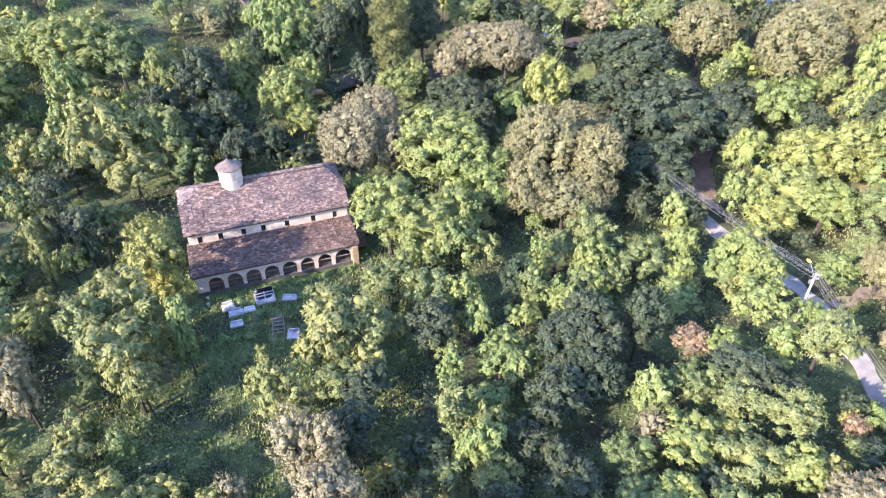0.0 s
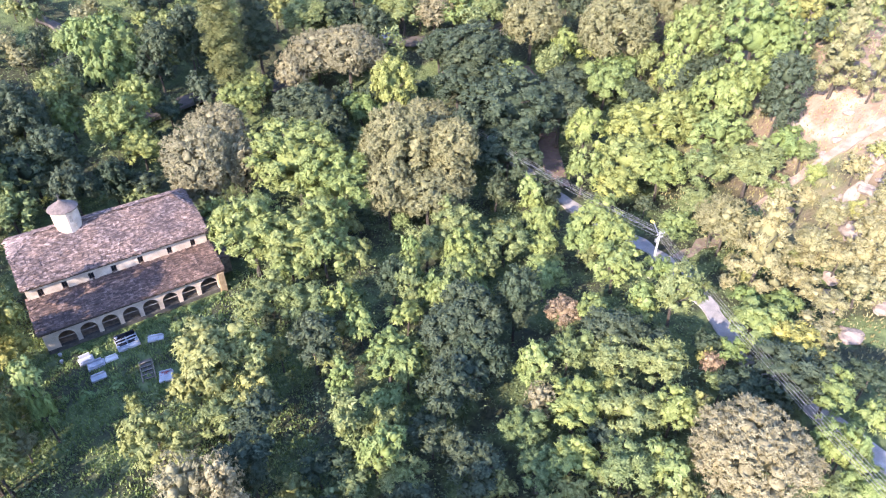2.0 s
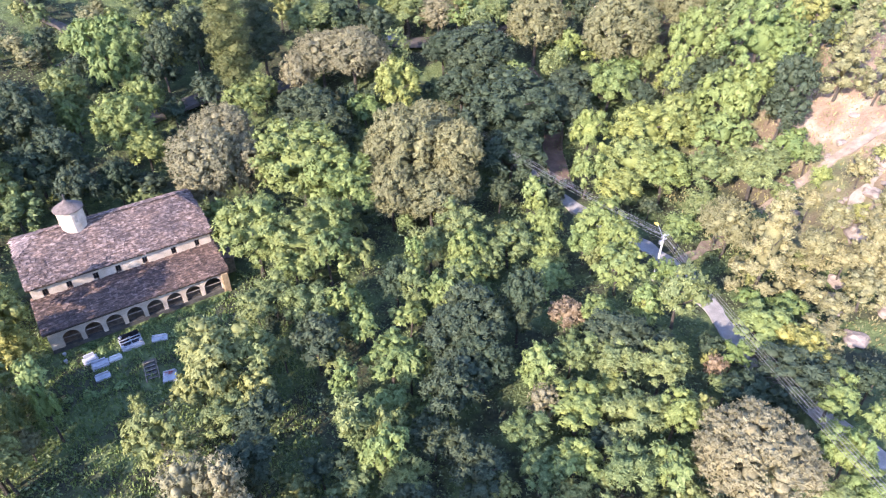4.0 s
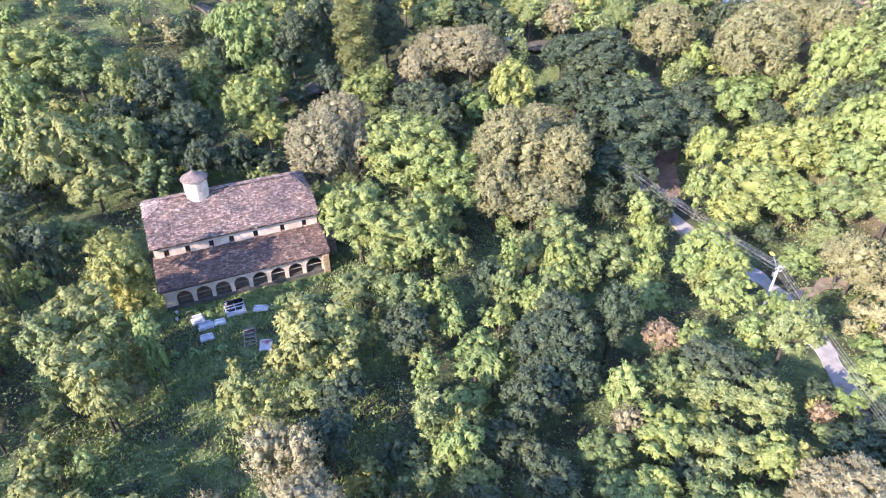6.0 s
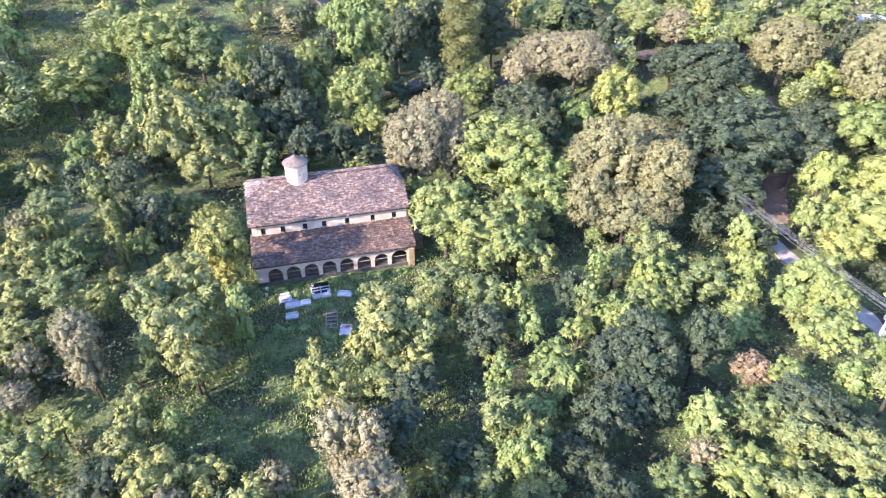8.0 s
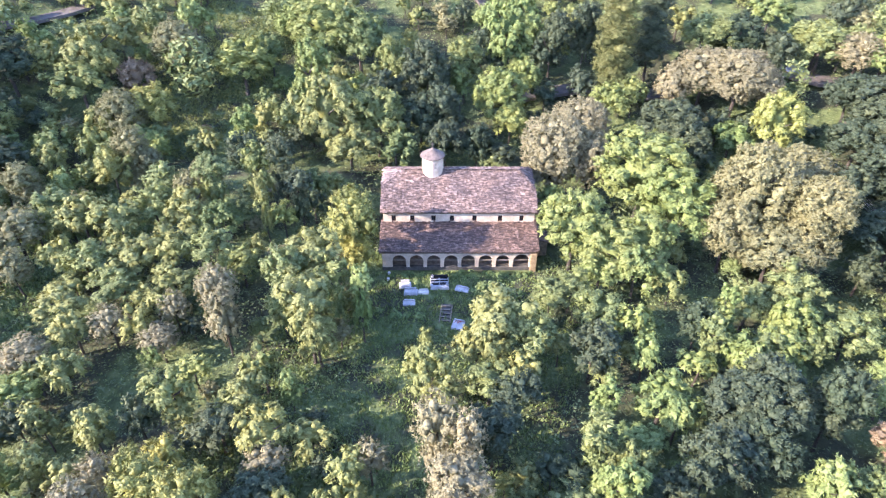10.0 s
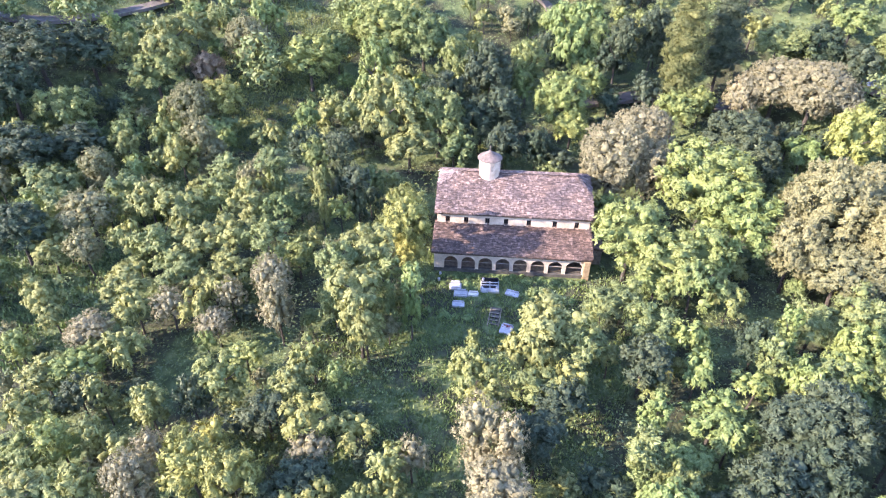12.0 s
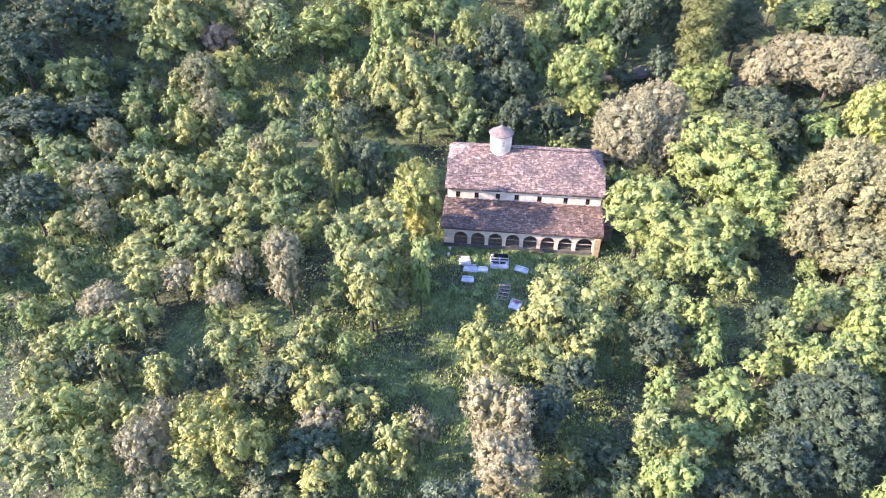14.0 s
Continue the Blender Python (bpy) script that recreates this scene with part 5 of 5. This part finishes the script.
# ---------------------------------------------------------------- poles, lamp and cables by the lane
def utility_pole(x, y, tall, turn, lamp):
    pole = tagged(new("utility_pole"), "pale concrete utility pole with crossarms" + (" and a street lamp" if lamp else " beside the lane"), "utility pole", "utility poles")
    pole.matrix_world = pose(x, y, ground_z(x, y), 0, 0, turn)
    bm = bmesh.new()
    rod(bm, (0, 0, -0.5), (0, 0, tall), 0.17, 0.10, 10)
    part("shaft", bm, CONCRETE, pole)
    for z, half in ((tall - 0.25, 0.62), (tall - 0.75, 0.45)):
        bm = bmesh.new()
        box(bm, -half, half, -0.18, -0.10, z, z + 0.1, 0.01)
        arm = part("crossarm", bm, METAL, pole)
        for ux in (-half + 0.08, -half / 3, half / 3, half - 0.08):
            bm = bmesh.new()
            rod(bm, (ux, -0.14, z + 0.1), (ux, -0.14, z + 0.26), 0.05, 0.035, 8)
            part("insulator", bm, MARBLE, arm, "white ceramic insulator")
    bm = bmesh.new()
    box(bm, -0.22, 0.22, 0.11, 0.4, tall - 1.6, tall - 1.1, 0.03)
    part("junction_box", bm, METAL, pole)
    if lamp:
        bm = bmesh.new()
        rod(bm, (0, 0.1, tall - 0.5), (0.35, 1.6, tall + 0.3), 0.04, 0.035, 8)
        arm = part("lamp_arm", bm, METAL, pole)
        bm = bmesh.new()
        bmesh.ops.create_uvsphere(bm, u_segments=14, v_segments=8, radius=0.26, matrix=Matrix.Translation((0.42, 1.9, tall + 0.28)) @ Matrix.Diagonal((0.8, 1.5, 0.6, 1)))
        part("lamp_head", bm, plain("amber_cover", (0.55, 0.42, 0.06), (0.75, 0.6, 0.12), 3, 0.35, 0.02), arm, "yellowish street lamp head")
    return pole


def cable(a, b, sag, thick=0.016):
    line = bpy.data.curves.new("cable", "CURVE")
    line.dimensions, line.bevel_depth, line.bevel_resolution = "3D", thick, 1
    s = line.splines.new("POLY")
    s.points.add(24)
    for k in range(25):
        t = k / 24
        p = Vector(a).lerp(Vector(b), t)
        s.points[k].co = (p.x, p.y, p.z - 4 * sag * t * (1 - t), 1)
    line.materials.append(CABLE)
    return tagged(new("cable", line), "grey overhead cable strung between poles", "cable", "overhead cables")


POLES = [(23.5, 94.0, 7.5), (40.9, 53.8, 7.1), (40.2, 10.0, 7.2)]
for k, (px, py, tall) in enumerate(POLES):
    utility_pole(px, py, tall, (25, 12, 0)[k], k == 1)
for (ax, ay, at), (bx, by, bt), ta, tb in ((*POLES[0:2], 25, 12), (*POLES[1:3], 12, 0)):
    for off, drop in ((-0.54, 0.0), (-0.2, 0.0), (0.2, 0.0), (0.54, 0.0), (-0.37, 0.5), (0.37, 0.5)):
        a = Vector((ax + off * math.cos(radians(ta)), ay + off * math.sin(radians(ta)), ground_z(ax, ay) + at - drop + 0.02))
        b = Vector((bx + off * math.cos(radians(tb)), by + off * math.sin(radians(tb)), ground_z(bx, by) + bt - drop + 0.02))
        cable(a, b, 0.9)


# ---------------------------------------------------------------- bare bank: rocks and scree
def boulder(x, y, size, seed):
    g, bm = random.Random(seed), bmesh.new()
    bmesh.ops.create_icosphere(bm, subdivisions=3, radius=1)
    shift = Vector((seed * 3.1, seed * 1.7, 0))
    for v in bm.verts:
        n = noise.noise(v.co * 1.1 + shift) * 0.45 + noise.noise(v.co * 2.7 + shift) * 0.2
        v.co *= 1 + n
    bmesh.ops.scale(bm, vec=(size * g.uniform(0.9, 1.3), size * g.uniform(0.7, 1.0), size * g.uniform(0.4, 0.65)), verts=bm.verts)
    me = bpy.data.meshes.new("boulder")
    bm.to_mesh(me)
    bm.free()
    me.materials.append(ROCK)
    ob = tagged(new("boulder", me), "pale pinkish rock set in the bare bank", "rock", "rocks on the bank")
    ob.matrix_world = pose(x, y, ground_z(x, y) + 0.05, g.uniform(-10, 10), g.uniform(-10, 10), g.uniform(0, 360))
    return ob


for k, (x, y, size) in enumerate([(68.6, 51.4, 2.2), (70.5, 50.0, 1.3), (59.6, 43.9, 1.9), (65.3, 54.2, 1.2), (68.6, 54.5, 1.0), (67.3, 60.5, 1.1), (65.2, 59.7, 0.9),
                                  (57.8, 38.7, 1.4), (64.0, 40.5, 1.7), (73.5, 56.0, 1.3), (77.5, 60.0, 1.2), (62.0, 47.0, 1.0)]):
    boulder(x, y, size, k + 1)
loose = random.Random(44)
for k in range(34):
    t = loose.random()
    boulder(86 - 22 * t + loose.gauss(0, 3.0), 69 - 18 * t + loose.gauss(0, 4.0), loose.uniform(0.25, 0.75), 20 + k)
SCREE = path_material("pale_scree", (0.22, 0.175, 0.135), (0.38, 0.32, 0.26))
ribbon("scree", [(86, 65), (81.3, 62.3), (77.8, 60.2), (73.7, 57.7), (68.7, 54.8)], 1.2, 0.12, SCREE, "whitish scree running down the bank", "scree", 1.4)
# ribbons in DIM have the shade over them mixed into their colour
ribbon("yard_path", [(-30, 108), (-22, 112), (-15, 115), (-8, 115), (2, 118)], 4.2, 0.3, DIM, "grey paved yard behind the trees, coloured dim for shade", "pavement")
ribbon("hill_path", [(-52, 150), (-46, 142), (-41, 138.5), (-39, 133), (-42, 128)], 2.0, 0.3, DIM, "footpath up the hill, coloured dim for shade", "path")
ribbon("dirt_yard", [(14, 130), (22, 127), (30, 125), (38, 126.5), (50, 128)], 5.0, 0.25, DIM, "brown bare earth yard by the fence, coloured dark for shade", "yard")
ribbon("hill_road", [(-150, 60), (-128, 75), (-118, 88), (-112, 100)], 4.0, 0.3, DIM, "lane across the hill, coloured dim for shade", "road")
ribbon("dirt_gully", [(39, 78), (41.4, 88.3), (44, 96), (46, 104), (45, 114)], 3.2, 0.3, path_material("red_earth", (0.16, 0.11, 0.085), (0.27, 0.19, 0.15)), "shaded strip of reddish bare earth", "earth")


def picket_fence(a, b, count):
    fence = tagged(new("picket_fence"), "weathered pale wooden picket fence by a yard", "fence")
    a, b = Vector((*a, 0)), Vector((*b, 0))
    turn = math.degrees(math.atan2(b.y - a.y, b.x - a.x))
    fence.matrix_world = pose(a.x, a.y, ground_z(a.x, a.y), 0, 0, turn)
    length = (b - a).length
    rise = ground_z(b.x, b.y) - ground_z(a.x, a.y)
    for k in range(count):
        x = length * k / (count - 1)
        bm = bmesh.new()
        box(bm, x - 0.07, x + 0.07, -0.02, 0.02, rise * k / (count - 1) - 0.3, 1.5 + rise * k / (count - 1), 0.01)
        part("picket", bm, PALEWOOD, fence)
    for z in (0.45, 1.15):
        bm = bmesh.new()
        rod(bm, (0, 0.06, z), (length, 0.06, z + rise), 0.05, 0.05, 4)
        part("rail", bm, PALEWOOD, fence)
    return fence


picket_fence((39.5, 124.8), (47.0, 123.6), 14)


def car(x, y, turn, paint, label):
    body = tagged(new("car"), label, "car", "parked cars")
    body.matrix_world = pose(x, y, ground_z(x, y) + 0.3, 0, 0, turn)
    bm = bmesh.new()
    outline = [(-2.0, 0.25), (-2.05, 0.6), (-1.9, 0.85), (-1.35, 0.92), (-0.9, 1.38), (0.55, 1.42), (1.15, 0.95), (1.9, 0.82), (2.08, 0.55), (2.0, 0.25)]
    left = [bm.verts.new((px, -0.85 + (0.14 if pz > 1.2 else 0), pz)) for px, pz in outline]
    right = [bm.verts.new((px, 0.85 - (0.14 if pz > 1.2 else 0), pz)) for px, pz in outline]
    bm.faces.new(left)
    bm.faces.new(right[::-1])
    n = len(outline)
    for k in range(n):
        bm.faces.new((left[k], right[k], right[(k + 1) % n], left[(k + 1) % n]))
    bmesh.ops.recalc_face_normals(bm, faces=bm.faces)
    bmesh.ops.bevel(bm, geom=bm.edges[:], offset=0.05, segments=2, affect="EDGES")
    part("body", bm, paint, body)
    for px0, pz0, px1, pz1 in ((-1.32, 0.97, -0.95, 1.34), (0.62, 1.37, 1.10, 1.0)):
        bm = bmesh.new()
        vs = [bm.verts.new(p) for p in ((px0, -0.66, pz0), (px0, 0.66, pz0), (px1, 0.6, pz1), (px1, -0.6, pz1))]
        bm.faces.new(vs)
        bmesh.ops.solidify(bm, geom=bm.faces[:], thickness=0.05)
        part("windscreen", bm, GLASS, body)
    for px in (-1.25, 1.3):
        for py in (-0.8, 0.8):
            bm = bmesh.new()
            rod(bm, (px, py - 0.1, 0.3), (px, py + 0.1, 0.3), 0.32, 0.32, 16)
            wheel = part("wheel", bm, IRON, body)
            bm = bmesh.new()
            rod(bm, (px, py - 0.11, 0.3), (px, py + 0.11, 0.3), 0.18, 0.18, 12)
            part("rim", bm, METAL, wheel)
    return body


def shed(x, y, turn, wide, deep, tall):
    """A small plastered shed with a sheet roof."""
    hut = tagged(new("shed"), "low plastered shed with a pale bluish sheet roof", "shed")
    hut.matrix_world = pose(x, y, ground_z(x, y), 0, 0, turn)
    for x0, x1, y0, y1 in ((0, wide, 0, 0.2), (0, wide, deep - 0.2, deep), (0, 0.2, 0.2, deep - 0.2), (wide - 0.2, wide, 0.2, deep - 0.2)):
        bm = bmesh.new()
        box(bm, x0, x1, y0, y1, -0.5, tall)
        part("wall", bm, PLASTER, hut)
    n = 12
    for k in range(n):
        bm = bmesh.new()
        a, b = -0.3 + (wide + 0.6) * k / n, -0.3 + (wide + 0.6) * (k + 1) / n - 0.03
        slope(bm, [(a, -0.3, tall + 0.15), (b, -0.3, tall + 0.15), (b, deep + 0.3, tall + 1.0), (a, deep + 0.3, tall + 1.0)], 0.08)
        part("roof_sheet", bm, SHEET, hut)
    return hut


shed(*(62.7, 126.5), 8, 7.0, 4.0, 3.2)
car(51.5, 141.5, 20, plain("red_paint", (0.36, 0.06, 0.07), (0.42, 0.09, 0.09), 1, 0.25, 0.02), "parked red car among the far trees")
car(21.2, 127.8, -10, plain("blue_paint", (0.07, 0.10, 0.17), (0.10, 0.13, 0.21), 1, 0.3, 0.02), "parked blue-grey car behind the oaks")


# ---------------------------------------------------------------- grass and weeds of the clearings
def in_strip(x, y):
    c, s = math.cos(CHURCH_TURN), math.sin(CHURCH_TURN)
    u, v = c * (x - CHURCH_X) + s * (y - CHURCH_Y), -s * (x - CHURCH_X) + c * (y - CHURCH_Y)
    return u, v


def grass(name, mat, count, seed, area, size, label):
    """Upright blades in tufts, as one mass."""
    g = np.random.default_rng(seed)
    verts, n = [], 0
    x0, x1, y0, y1 = area
    for x, y in zip(g.uniform(x0, x1, count).tolist(), g.uniform(y0, y1, count).tolist()):
        u, v = in_strip(x, y)
        if -1 < u < 20.5 and v > -0.5:
            continue
        if noise.noise(Vector((x * 0.7, y * 0.7, seed))) < -0.25 and rng.random() < 0.8:
            continue
        z, h = ground_z(x, y), rng.uniform(*size)
        a, lean = rng.uniform(0, 6.28), rng.uniform(0.1, 0.7) * h
        w = 0.05 + 0.10 * h
        cx, cy = math.cos(a), math.sin(a)
        verts += [(x - cy * w, y + cx * w, z - 0.05), (x + cy * w, y - cx * w, z - 0.05), (x + cx * lean + cy * w * 0.6, y + cy * lean - cx * w * 0.6, z + h), (x + cx * lean - cy * w * 0.6, y + cy * lean + cx * w * 0.6, z + h * 0.92)]
    faces = np.arange(len(verts)).reshape(-1, 4).tolist()
    return tagged(mesh_part(name, verts, faces, mat), label, "grass", kind="stuff")


grass("graveyard_grass", LEAF["grass"], 46000, 31, (-36, -2, 22, 68), (0.10, 0.32), "long green grass and weeds round the graves")
grass("slope_grass", LEAF["grass"], 40000, 32, (-120, -62, 10, 62), (0.2, 0.6), "long green grass on the open slope")
grass("terrace_grass", LEAF["bramble"], 24000, 34, (-93, -71, 73, 114), (0.15, 0.4), "sunlit yellow-green grass on old hill terraces")
grass("bank_grass", LEAF["pine"], 12000, 33, (53, 95, 22, 92), (0.15, 0.5), "dry yellowish grass tufts on the bare bank")


def weed(u, v, size, seed):
    """A leafy weed of broad drooping leaves."""
    g = np.random.default_rng(seed)
    plant_ob = tagged(new("weed"), "broad-leaved green weed growing among graves", "weed", "weeds in the graveyard")
    n = 46
    d = unit(g.normal(size=(n, 3)) + (0, 0, 0.7))
    d[:, 2] = np.abs(d[:, 2])
    q = leaves_at(d * (0.35 + 0.65 * g.random((n, 1))) * (0.7, 0.7, 0.6), unit(d + (0, 0, 0.6)), g.uniform(0.12, 0.26, n), g)
    mesh_part("leaves", (q * size).tolist(), np.arange(len(q)).reshape(-1, 3).tolist(), LEAF["grass"], plant_ob)
    bm = bmesh.new()
    rod(bm, (0, 0, -0.1), (0, 0, 0.5 * size), 0.03, 0.01, 5)
    part("stem", bm, BARK, plant_ob)
    return stand(plant_ob, u, v, seed * 40)


weeds = random.Random(9)
for k in range(34):
    weed(weeds.uniform(0.4, 18.5), weeds.uniform(-1.2, -0.5), weeds.uniform(0.5, 0.95), 100 + k)
for k in range(46):
    u, v = weeds.uniform(-1, 19), weeds.uniform(-9.5, -0.9)
    if min(math.hypot(u - a, v - b) for a, b in ((2.4, -3.4), (3.0, -4.7), (6.6, -3.0), (9.4, -4.1), (7.5, -8.6), (2.9, -6.7))) > 1.5:
        weed(u, v, weeds.uniform(0.5, 1.2), k)
